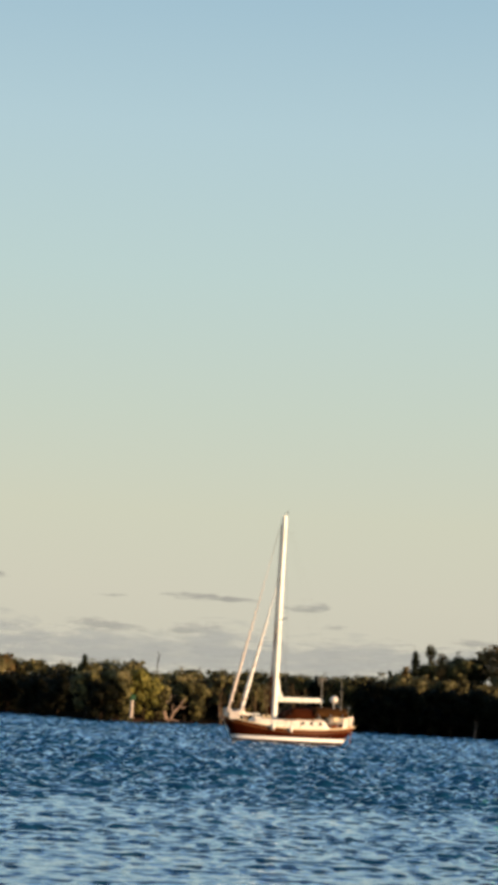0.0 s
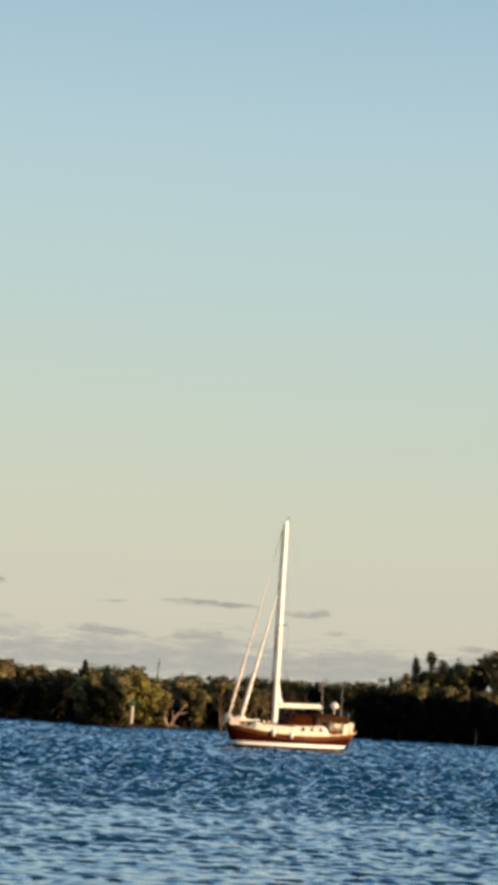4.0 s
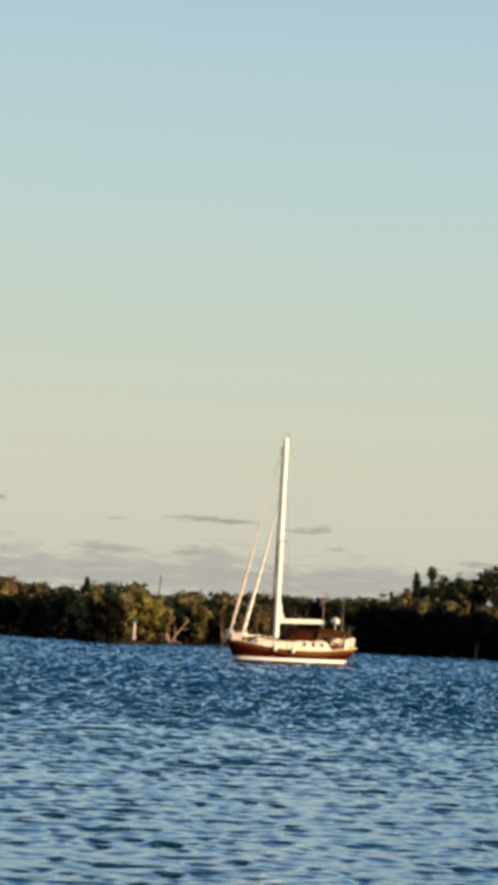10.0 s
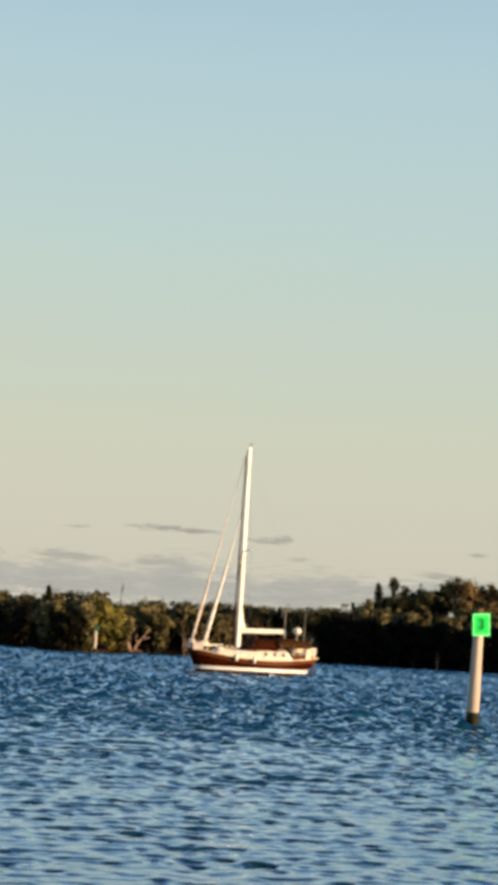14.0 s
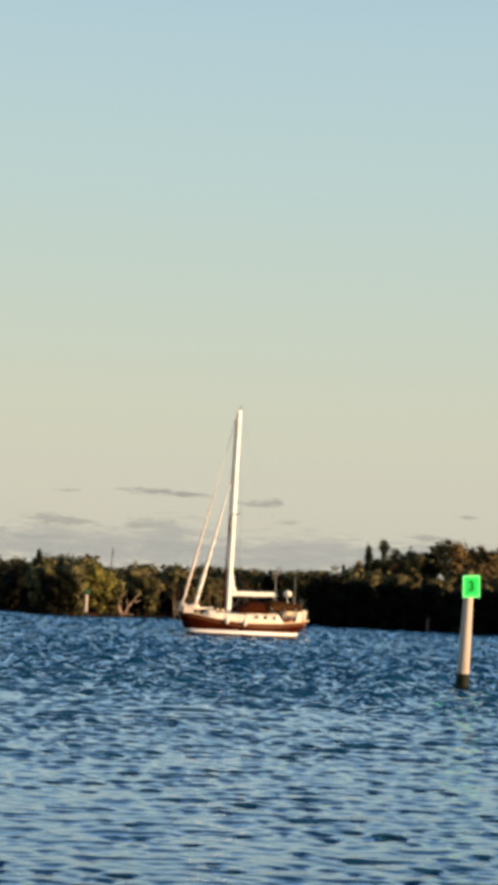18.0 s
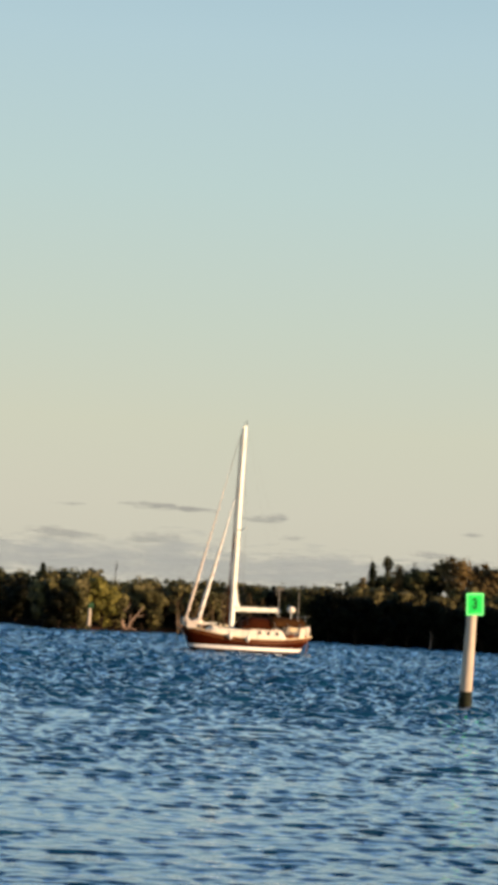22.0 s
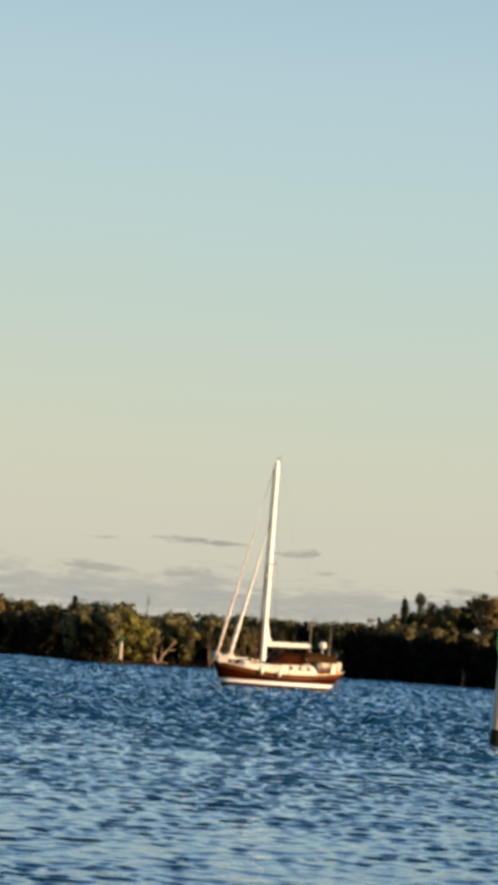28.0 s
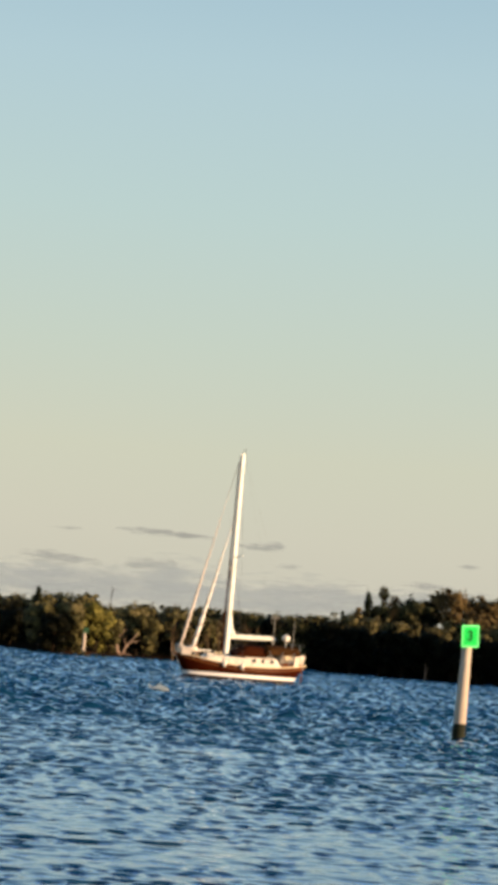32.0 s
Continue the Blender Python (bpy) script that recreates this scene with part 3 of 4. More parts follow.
    bushy_pine(4.95, 9.7, [(0.0, -0.5, 0.5), (0.6, -0.4, 0.5), (-0.6, -1.1, 0.55), (0.3, -1.5, 0.9), (1.0, -1.6, 0.8), (0.0, -2.6, 1.1)], 706, PINE_LEAVES, leaves=3000)
    for i, (a, top, width) in enumerate(((2.95, 7.3, 3.4), (3.42, 8.1, 3.0), (3.85, 8.4, 3.2), (4.3, 8.2, 3.6), (4.75, 8.6, 3.8))):
        broad_tree(spot(a, SHORE + 19).x, SHORE + 19, top, width, 720 + i, PINE_LEAVES if i % 2 else LEAVES[0], name="broadleaf_tree", label="dark leafy tree filling in between the pines", low=2.0,
                   group="tall trees behind the mangroves")
    pine(spot(-5.97, SHORE + 10).x, SHORE + 10, 7.35, 0.8, 711, "small dark pine tip above the mangroves")
    pine(spot(-4.62, SHORE + 10).x, SHORE + 10, 7.1, 0.9, 712, "small dark pine tip above the mangroves")
    pine(spot(2.62, SHORE + 12).x, SHORE + 12, 7.1, 0.9, 713, "small dark pine tip above the mangroves")
    cove = (( -4.22, 0.9, 4.9, 3.5, LIME_LEAVES, "bright yellow-green mangrove beside the small channel marker"), (-4.55, 2.8, 5.7, 3.2, LIME_LEAVES, "yellow-green mangrove in full evening sun"),
            (-5.15, 3.0, 5.6, 3.4, LEAVES[1], "sunlit mangrove tree leaning over the muddy bank"), (-3.25, 3.2, 5.6, 3.6, LEAVES[1], "sunlit mangrove tree leaning over the muddy bank"),
            (-5.7, 1.6, 5.2, 3.4, LEAVES[0], "olive-green mangrove tree with a dense ragged crown over the water"), (-2.75, 1.8, 5.0, 3.2, LEAVES[2], "mangrove tree with foliage down to the water, shade painted into its leaves"),
            (-4.95, 1.0, 4.2, 3.0, LEAVES[0], "olive-green mangrove tree with a dense ragged crown over the water"), (-3.85, 1.4, 4.2, 2.6, LEAVES[0], "olive-green mangrove tree with a dense ragged crown over the water"),
            (-5.45, 0.8, 4.2, 3.0, LEAVES[2], "mangrove tree with foliage down to the water, shade painted into its leaves"), (-3.1, 1.2, 4.0, 2.6, LEAVES[2], "mangrove tree with foliage down to the water, shade painted into its leaves"))
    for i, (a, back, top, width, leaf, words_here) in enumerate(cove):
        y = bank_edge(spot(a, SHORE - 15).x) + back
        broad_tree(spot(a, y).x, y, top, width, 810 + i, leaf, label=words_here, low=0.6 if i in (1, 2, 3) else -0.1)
    broad_tree(spot(-8.3, SHORE + 9.5).x, SHORE + 9.5, 6.9, 2.6, 803, RUST_LEAVES, label="rusty-brown tree catching the low sun", low=1.5)
    broad_tree(spot(-9.3, SHORE + 9.5).x, SHORE + 9.5, 6.2, 3.4, 804, RUST_LEAVES, label="rusty-brown tree catching the low sun", low=1.5)
    # unseen trees on an added point to the east, placed to shade the eastern wood
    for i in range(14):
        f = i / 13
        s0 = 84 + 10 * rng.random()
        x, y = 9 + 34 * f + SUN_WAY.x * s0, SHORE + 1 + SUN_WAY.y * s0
        broad_tree(x, y, 13.4 + 2.0 * rng.random(), 8.0, 900 + i, LEAVES[2], name="broadleaf_tree", label="unseen tall tree added to block the low sun", low=0.6, leaves=3000, size=0.42,
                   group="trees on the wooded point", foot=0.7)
    # leaf mass added to close the wood behind the trunks, coloured as deep shade
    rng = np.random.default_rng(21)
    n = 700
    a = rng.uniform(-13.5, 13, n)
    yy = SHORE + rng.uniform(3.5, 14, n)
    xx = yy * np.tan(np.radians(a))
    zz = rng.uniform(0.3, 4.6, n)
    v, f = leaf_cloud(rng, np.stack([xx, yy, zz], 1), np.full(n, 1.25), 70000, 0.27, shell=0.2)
    tagged(soup("shade_thicket", v, f, LEAVES[2]), "undergrowth added to fill gaps behind the trunks, coloured as deep shade", "undergrowth", kind="stuff")
    # second filler mass higher up, with the same shade in its colour
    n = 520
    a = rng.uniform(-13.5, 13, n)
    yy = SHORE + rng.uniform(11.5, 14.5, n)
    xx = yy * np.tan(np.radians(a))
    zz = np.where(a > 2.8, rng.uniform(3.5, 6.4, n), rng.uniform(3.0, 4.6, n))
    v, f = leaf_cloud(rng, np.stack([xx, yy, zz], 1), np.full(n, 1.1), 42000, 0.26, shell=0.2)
    tagged(soup("shade_thicket", v, f, LEAVES[2]), "upper foliage added to fill gaps in the wood, coloured as deep shade", "undergrowth", kind="stuff")


make_woods()


def snag(az, dist, lines, label, bark=PALE_BARK):
    """A bleached, leafless tree: forked limbs out of one foot."""
    at = spot(az, bank_edge(spot(az, dist - 15).x) + dist - SHORE)
    t = thing("dead_tree", pose(at.x, at.y, ground_at(at.x, at.y)), label, "dead tree", "bare trees on the shore")
    for i, (points, r) in enumerate(lines):
        part("trunk" if i == 0 else "branch", bar(points, [r * (1 - 0.75 * k / (len(points) - 1)) for k in range(len(points))], 7), bark, t)
    return t


snag(-3.57, SHORE + 0.25, [([(0, 0, -0.2), (-0.35, 0, 0.7), (-0.5, 0.05, 1.6), (-0.25, 0.1, 2.6), (0.2, 0.1, 3.5)], 0.25),
                           ([(0.3, 0, 0.1), (0.6, 0, 0.9), (1.2, 0, 1.6), (1.9, 0.1, 2.6)], 0.20),
                           ([(-0.2, -0.1, 0.1), (0.6, -0.2, 0.15), (1.3, -0.3, 0.0)], 0.20),
                           ([(1.2, 0, 1.6), (1.7, 0, 1.5), (2.1, 0, 1.75)], 0.11),
                           ([(-0.35, 0.05, 2.0), (0.2, 0, 2.3), (0.5, 0, 3.0)], 0.09),
                           ([(0.6, 0, 0.9), (0.45, 0, 1.6), (0.7, 0, 2.3)], 0.09)], "bleached bare tree with forked limbs at the waterline")
for az, high, lean, fork in ((-1.13, 4.7, 0.10, -0.35), (-0.84, 5.3, 0.12, 0.30), (-0.09, 5.4, -0.20, 0.45), (0.22, 4.9, 0.18, -0.50), (-2.10, 4.4, 0.16, 0.35), (-1.62, 4.4, -0.12, -0.5)):
    snag(az, SHORE - 0.3, [([(0, 0, -0.2), (lean, 0, high * 0.35), (-lean, 0, high * 0.68), (lean, 0, high)], 0.15),
                           ([(0, 0, high * 0.42), (fork, 0, high * 0.62), (fork * 1.3, 0, high * 0.86)], 0.08),
                           ([(0, 0, high * 0.60), (-fork * 0.7, 0, high * 0.74), (-fork, 0, high * 0.93)], 0.06)], "thin tan upright stem before the dark wood", TAN_BARK)
snag(-3.93, SHORE + 27, [([(0, 0, -0.1), (0.05, 0, 3.0), (-0.03, 0, 5.8), (0.02, 0, 7.4)], 0.09), ([(0.02, 0, 6.2), (0.14, 0, 6.8), (0.16, 0, 7.2)], 0.05)], "thin bare trunk standing above the mangroves", BARK)
snag(5.0, SHORE - 0.1, [([(0, 0, -0.1), (0.1, 0, 1.0), (0.0, 0, 2.3)], 0.12), ([(0.05, 0, 0.9), (0.35, 0, 1.6), (0.3, 0, 2.2)], 0.07)], "short pale stump at the dark waterline")


# ---- clouds low over the shore ----
def cloud(az, el, half_wide, half_high, mat, label, far=3600):
    at = Vector((far * math.tan(radians(az)), far, 3.1 + far * math.tan(radians(el))))
    s = far * math.tan(radians(1))
    bm = ball(1, (0, 0, 0), (half_wide * s, half_high * s * 1.5, half_high * s), 14)
    ob = link("cloud", bm, mat)
    ob.matrix_world = pose(at.x, at.y, at.z)
    ob.visible_shadow = False
    return tagged(ob, label, "cloud", "clouds low over the shore")


for az, el, w, h in ((-2.95, 2.87, 1.1, 0.12), (-2.1, 2.83, 1.1, 0.09), (0.10, 2.66, 0.8, 0.12), (0.45, 2.74, 0.5, 0.15), (-5.85, 1.95, 1.0, 0.22), (-5.2, 1.90, 1.1, 0.16), (-3.35, 1.88, 0.6, 0.13),
                     (-2.8, 1.98, 0.75, 0.22), (0.95, 2.2, 0.45, 0.09), (5.92, 2.6, 0.5, 0.07), (4.85, 1.95, 1.0, 0.13), (-8.92, 3.2, 0.8, 0.13), (-5.4, 2.78, 0.6, 0.06)):
    cloud(az, el - 0.06, w, h, CLOUD_STREAK if el > 2.6 and w > 0.7 else CLOUD_FAINT, "thin grey cloud streak in the evening sky")
for az, el, w, h in ((-5.4, 1.22, 2.6, 0.75), (-2.3, 1.42, 1.9, 0.85), (1.4, 1.28, 2.6, 0.75), (-8.8, 1.45, 1.9, 0.9), (5.3, 1.35, 2.4, 0.6), (8.5, 1.3, 2.0, 0.7), (-11.5, 1.3, 2.0, 0.7), (-3.6, 1.15, 3.4, 0.62), (-0.4, 1.1, 3.2, 0.62), (3.6, 1.2, 3.0, 0.6), (-7.3, 1.2, 3.0, 0.62)):
    cloud(az, el, w, h, CLOUD_BANK, "pale grey cloud bank along the horizon", far=4000)


# ---- channel markers ----
def channel_marker(at, top, radius, board, lean, yaw, label, numeral, paint, edge):
    """A wooden piling with a square green board, and its foot wet and weedy."""
    t = thing("channel_marker", pose(at.x, at.y, 0, 0, lean, 0), label, "channel marker", "channel markers")
    rng = random.Random(3)
    rings = []
    for z in [-2.5, 0.35] + [0.35 + (top - 0.35) * k / 9 for k in range(1, 10)]:
        rings.append([((radius * (1 - 0.058 * max(0.0, z))) * math.cos(k * math.tau / 16) * (1 + rng.uniform(-0.02, 0.02)),
                       (radius * (1 - 0.058 * max(0.0, z))) * math.sin(k * math.tau / 16) * (1 + rng.uniform(-0.02, 0.02)), z) for k in range(16)])
    part("piling", loft(rings), PILING, t, "sun-bleached round wooden piling")
    part("weed_band", bar([(0, 0, -0.4), (0, 0, 0.4), (0, 0, 0.62)], [radius + 0.03, radius + 0.02, radius], 16), WET_WOOD, t, "wet dark weed at the waterline")
    part("piling_cap", bar([(0, 0, top), (0, 0, top + 0.05), (0, 0, top + 0.10)], [radius * (0.98 - 0.058 * top), radius * (0.85 - 0.058 * top), radius * 0.2], 16), WET_WOOD, t)
    face = pose(-0.01 if numeral else 0, 0, top - board / 2 + 0.12, 0, -4.5 if numeral else 0, yaw) @ pose(-0.125 if numeral else 0, 0, 0)
    d = part("dayboard", block((board, 0.03, board), (0, -radius - 0.05, 0), 0.006), paint, t, "square green dayboard")
    d.matrix_local = face
    for sx, sz, px, pz in ((board, 0.07, 0, board / 2 - 0.035), (board, 0.07, 0, -board / 2 + 0.035), (0.07, board - 0.14, board / 2 - 0.035, 0), (0.07, board - 0.14, -board / 2 + 0.035, 0)):
        part("border_strip", block((sx, 0.012, sz), (px, -radius - 0.069, pz), 0.003), edge, d)
    if numeral:
        cu = bpy.data.curves.new("numeral", "FONT")
        cu.body = numeral
        cu.size = board * 0.62
        cu.extrude = 0.006
        cu.offset = 0.022
        cu.align_x, cu.align_y = "CENTER", "CENTER"
        cu.materials.append(GREEN_DARK)
        o = new("numeral", cu)
        o.parent = d
        o.matrix_local = pose(0, -radius - 0.073, 0, 90, 0, 0)
    for z in (-board * 0.3, board * 0.3):
        part("bracket", block((board * 0.7, 0.05, 0.07), (0, -radius - 0.012, z), 0.008), STEEL, d)
    return t


channel_marker(spot(6.06, 77.2), 4.231, 0.236, 0.84, 1.4, 34, "wooden channel piling with a green square board numbered 3", "3", GREEN, GREEN_EDGE)
channel_marker(spot(-4.59, 210.0), 2.86, 0.18, 0.56, 0.5, 25, "distant wooden channel piling with a small green board", "", DIM_GREEN, DIM_GREEN)


# ---- sailing boat ----
BOAT = pose(-1.56, 151.8, -0.06, 0, 0, 205)
boat = thing("sailboat", BOAT, "maroon cruising sailboat with furled sails, lying at anchor", "sailboat")


def sheer(s):
    x = -6.5 + 10.5 * s
    return 1.18 + 0.72 * max(0, (x + 1.5) / 5.5) ** 2 + 0.36 * max(0, (-1.5 - x) / 5) ** 2


def hull_point(s, z, side, out=0.0):
    """A point of the hull's skin: s from stern to stem, z in metres above the water."""
    zs = sheer(s)
    fore, aft = 3.20 + 0.75 * max(-0.6, z) / 1.7, -5.20 - 1.05 * max(-0.4, z) / 1.3
    x = aft + (fore - aft) * s
    beam = 1.78 * max(0.0, math.sin(math.pi * (0.04 + 0.96 * s) ** 0.92)) ** 0.62
    u = min(1, max(0, (z + 0.75) / (zs + 0.75)))
    y = beam * (1 - (1 - u) ** 3.2) ** 0.5 + out
    return (x, side * max(0.012, y), z)


def hull_band(low, high, out=0.0, steps=5):
    """A closed band of the skin round both sides, between two heights given along the hull."""
    n = 36
    rings = []
    for k in range(2 * n):
        s, side = (k / (n - 1), 1) if k < n else ((2 * n - 1 - k) / (n - 1), -1)
        s = min(0.999, max(0.0, s))
        zl, zh = low(s), high(s)
        rings.append([hull_point(s, zl + (zh - zl) * j / steps, side, out) for j in range(steps + 1)])
    rings.append(rings[0])
    return loft(rings, closed=False)


hull = part("hull", hull_band(lambda s: 0.575, lambda s: sheer(s) - 0.21, 0, 7), MAROON, boat, "glossy maroon topsides")
# the band above the water imitates the shadow line under the hull
part("bottom", hull_band(lambda s: -0.6, lambda s: 0.36, 0, 6), BOTTOM, boat, "hull bottom, dark brown for the shadow line at the water")
part("boot_stripe", hull_band(lambda s: 0.35, lambda s: 0.59, 0.006, 3), STRIPE, boat, "broad white boot stripe")
part("bulwark", hull_band(lambda s: sheer(s) - 0.22, sheer, 0.012, 3), BULWARK, boat, "dark varnished mahogany bulwark")


def rail_bar():
    bm = bmesh.new()
    n = 30
    for side in (1, -1):
        tube(bm, [Vector(hull_point(k / (n - 1) * 0.998, sheer(k / (n - 1)), side, 0.01)) + Vector((0, 0, 0.02)) for k in range(n)], 0.055, 6)
    return bm


part("cap_rail", rail_bar(), CREAM, boat, "cream painted cap rail")
part("rubbing_strake", hull_band(lambda s: sheer(s) - 0.30, lambda s: sheer(s) - 0.22, 0.035, 2), TEAK, boat, "teak rubbing strake")
deck_rings = []
for k in range(30):
    s = 0.004 + 0.99 * k / 29
    z = sheer(s) - 0.10
    pts = [hull_point(s, z, side) for side in (1, -1)]
    deck_rings.append([(pts[0][0], pts[0][1] * f, z + 0.07 * (1 - f * f)) for f in (1, 0.66, 0.33, 0, -0.33, -0.66, -1)])
part("deck", loft(deck_rings, closed=False), CREAM, boat, "cream non-slip deck")


def coach(x0, x1, w0, w1, base, tops, slope=0.25):
    """A coachroof with sloped ends, leaning sides and a cambered top."""
    rings = []
    n = 12
    for k in range(n + 1):
        f = k / n
        x = x0 + (x1 - x0) * f
        w = w0 + (w1 - w0) * f
        top = base + (tops - base) * min(1, (f + 0.02) / (slope / abs(x1 - x0) + 0.02), (1 - f + 0.02) / (slope / abs(x1 - x0) + 0.02))
        ring = [(x, w, base - 0.25), (x, w, base + (top - base) * 0.15), (x, w * 0.97, base + (top - base) * 0.85), (x, w * 0.90, top)]
        ring += [(x, w * 0.45, top + 0.06), (x, 0, top + 0.08)]
        rings.append(ring + [(px, -py, pz) for px, py, pz in ring[-2::-1]])
    return loft(rings, closed=True)


part("fore_coachroof", coach(2.0, -1.6, 0.66, 1.04, 1.25, 1.80, 0.18), WHITE, boat, "low white coachroof round the mast")
cabin = part("cabin", coach(-0.75, -4.15, 0.96, 1.08, 1.20, 1.94, 0.4), WHITE, boat, "white raised cabin with round ports")
for x in (-1.9, -2.62, -3.34):
    for side in (1, -1):
        p = part("porthole", bar([(x, side * 1.0, 1.66), (x, side * 1.04, 1.66)], [0.150, 0.145], 14, 1), STEEL, cabin)
        p2 = part("port_glass", bar([(x, side * 1.02, 1.66), (x, side * 1.055, 1.66)], [0.13, 0.13], 14, 1), DARK_GLASS, cabin)
part("fore_hatch", block((0.62, 0.62, 0.12), (1.35, 0, 1.92), 0.03), WHITE, boat, "white foredeck hatch")
for x in (0.55, 0.95):
    part("dorade_vent", bar([(x, 0.5, 1.72), (x, 0.5, 1.95), (x + 0.08, 0.5, 2.05), (x + 0.2, 0.5, 2.07)], [0.06, 0.06, 0.08, 0.1], 10), CREAM, boat)

# canvas over the companionway and cockpit
def canopy(x0, x1, half, low, high, front):
    rings = []
    n = 10
    for k in range(n + 1):
        f = k / n
        x = x0 + (x1 - x0) * f
        h = low + (high - low) * min(1.0, (f + 0.02) / front) ** 0.6
        ring = []
        for j in range(13):
            a = math.pi * j / 12
            ring.append((x, half * math.cos(a) * (1 if abs(math.cos(a)) < 0.99 else 1), low + (h - low) * math.sin(a) ** 0.55))
        inner = [(px, py * 0.975, pz - 0.025) for px, py, pz in ring[::-1]]
        rings.append(ring + inner)
    return loft(rings, closed=True)


part("dodger", canopy(-0.45, -2.9, 1.0, 1.92, 2.76, 0.40), CANVAS, boat, "brown canvas dodger under the boom")
bimini = part("bimini", canopy(-2.8, -5.55, 1.18, 2.22, 2.90, 0.06), BIMINI, boat, "olive-brown canvas bimini over the cockpit")
for x in (-3.0, -4.1, -5.1):
    for side in (1, -1):
        part("bimini_hoop", bar([(x * 0.5 - 2.05, side * 1.2, 1.3), (x, side * 1.18, 2.44)], 0.02, 6), STEEL, bimini)
part("coaming", block((1.6, 0.14, 0.40), (-5.05, 0.92, 1.45), 0.04), VARNISH, boat, "varnished cockpit coaming")
part("coaming", block((1.6, 0.14, 0.40), (-5.05, -0.92, 1.45), 0.04), VARNISH, boat, "varnished cockpit coaming")
part("helm_seat", block((0.5, 0.9, 0.35), (-5.75, 0, 1.55), 0.06), TEAK, boat)
wheel_bm = bmesh.new()
tube(wheel_bm, [(-5.25, 0.42 * math.cos(a * math.tau / 20), 2.0 + 0.42 * math.sin(a * math.tau / 20)) for a in range(21)], 0.022, 6)
for a in range(3):
    c, s = math.cos(a * math.pi / 3) * 0.42, math.sin(a * math.pi / 3) * 0.42
    tube(wheel_bm, [(-5.25, c, 2.0 + s), (-5.25, -c, 2.0 - s)], 0.014, 5)
part("steering_wheel", wheel_bm, STEEL, boat)

# spars
MAST_TOP = 16.94
mast = part("mast", bar([(0, 0, 1.70), (0, 0, 6), (-0.02, 0, 12), (-0.06, 0, MAST_TOP - 0.3), (-0.06, 0, MAST_TOP)], [0.215, 0.21, 0.20, 0.18, 0.15], 14, 0.8), ALLOY, boat, "tall white painted mast")
part("mast_collar", bar([(0, 0, 1.68), (0, 0, 1.86)], [0.30, 0.24], 14), CANVAS, mast)
for side in (1, -1):
    part("spreader", bar([(0, side * 0.12, 9.2), (-0.22, side * 1.05, 9.32)], [0.055, 0.035], 8), ALLOY, mast)
part("masthead_fitting", block((0.34, 0.12, 0.10), (-0.06, 0, MAST_TOP + 0.02), 0.02), ALLOY, mast)
part("masthead_antenna", bar([(-0.25, 0, MAST_TOP), (-0.25, 0, MAST_TOP + 0.55)], 0.012, 5), WIRE, mast)
part("wind_vane", bar([(0.0, 0, MAST_TOP + 0.06), (0.0, 0, MAST_TOP + 0.3), (-0.35, 0, MAST_TOP + 0.34)], 0.014, 5), RUBBER, mast)
part("deck_light", block((0.12, 0.16, 0.2), (0.2, 0, 8.4), 0.03), WHITE, mast)
part("spreader_radar_bracket", bar([(0.1, 0, 9.0), (0.42, 0, 9.0), (0.1, 0, 8.7)], 0.025, 6), ALLOY, mast)
boom = part("boom", bar([(-0.18, 0, 3.22), (-2, 0, 3.26), (-3.98, 0, 3.32)], [0.10, 0.10, 0.09], 10), ALLOY, boat, "white boom")
roll_pts = [(-0.3 - 3.6 * k / 14, 0.02 * math.sin(k * 1.7), 3.38 + 0.012 * math.sin(k * 2.3) + 0.004 * k) for k in range(15)]
part("furled_mainsail", bar(roll_pts, [0.125 + 0.008 * math.sin(k * 2.1) for k in range(14)] + [0.06], 10, 0.8), SAILCLOTH, boat, "white mainsail stowed along the boom")
for k in range(5):
    x = -0.7 - k * 0.75
    part("sail_tie", bar([(x, 0.15 * math.cos(a * math.tau / 12), 3.32 + 0.21 * math.sin(a * math.tau / 12)) for a in range(13)], 0.014, 5), SAILCLOTH, boom)
tack = loft([[(-0.16, 0.03, 3.5), (-0.16, -0.03, 3.5), (-0.62, -0.03, 3.56), (-0.62, 0.03, 3.56)], [(-0.18, 0.03, 3.95), (-0.18, -0.03, 3.95), (-0.42, -0.03, 3.9), (-0.42, 0.03, 3.9)],
             [(-0.18, 0.02, 4.9), (-0.18, -0.02, 4.9), (-0.26, -0.02, 4.8), (-0.26, 0.02, 4.8)]])
part("sail_luff", tack, SAILCLOTH, boat, "white luff of the mainsail bunched at the gooseneck")
part("topping_lift", bar([(-3.95, 0, 3.4), (-0.25, 0, MAST_TOP)], 0.002, 5), WIRE, boat)
part("mainsheet", bar([(-3.7, 0, 3.26), (-3.9, 0.05, 2.95)], 0.02, 5), SAILCLOTH, boat)
part("boom_vang", bar([(-0.15, 0, 2.1), (-1.1, 0, 3.2)], 0.012, 6), WIRE, boat)

# headsails, furled on their stays
HEAD, TACK = Vector((0.12, 0, MAST_TOP - 0.15)), Vector((3.82, 0, 2.02))
part("forestay", bar([TACK, HEAD], 0.016, 6), WIRE, boat)
genoa = [TACK.lerp(HEAD, 0.02 + 0.90 * k / 12) for k in range(13)]
part("furled_genoa", bar(genoa, [0.06, 0.105, 0.11, 0.095, 0.075, 0.055, 0.040, 0.030, 0.022, 0.018, 0.016, 0.014, 0.012], 9), PINKCLOTH, boat, "furled genoa with a faded sun strip")
part("furling_drum", bar([TACK + Vector((0.03, 0, -0.12)), TACK + Vector((0.0, 0, 0.06))], [0.14, 0.14], 12), ALLOY, boat)
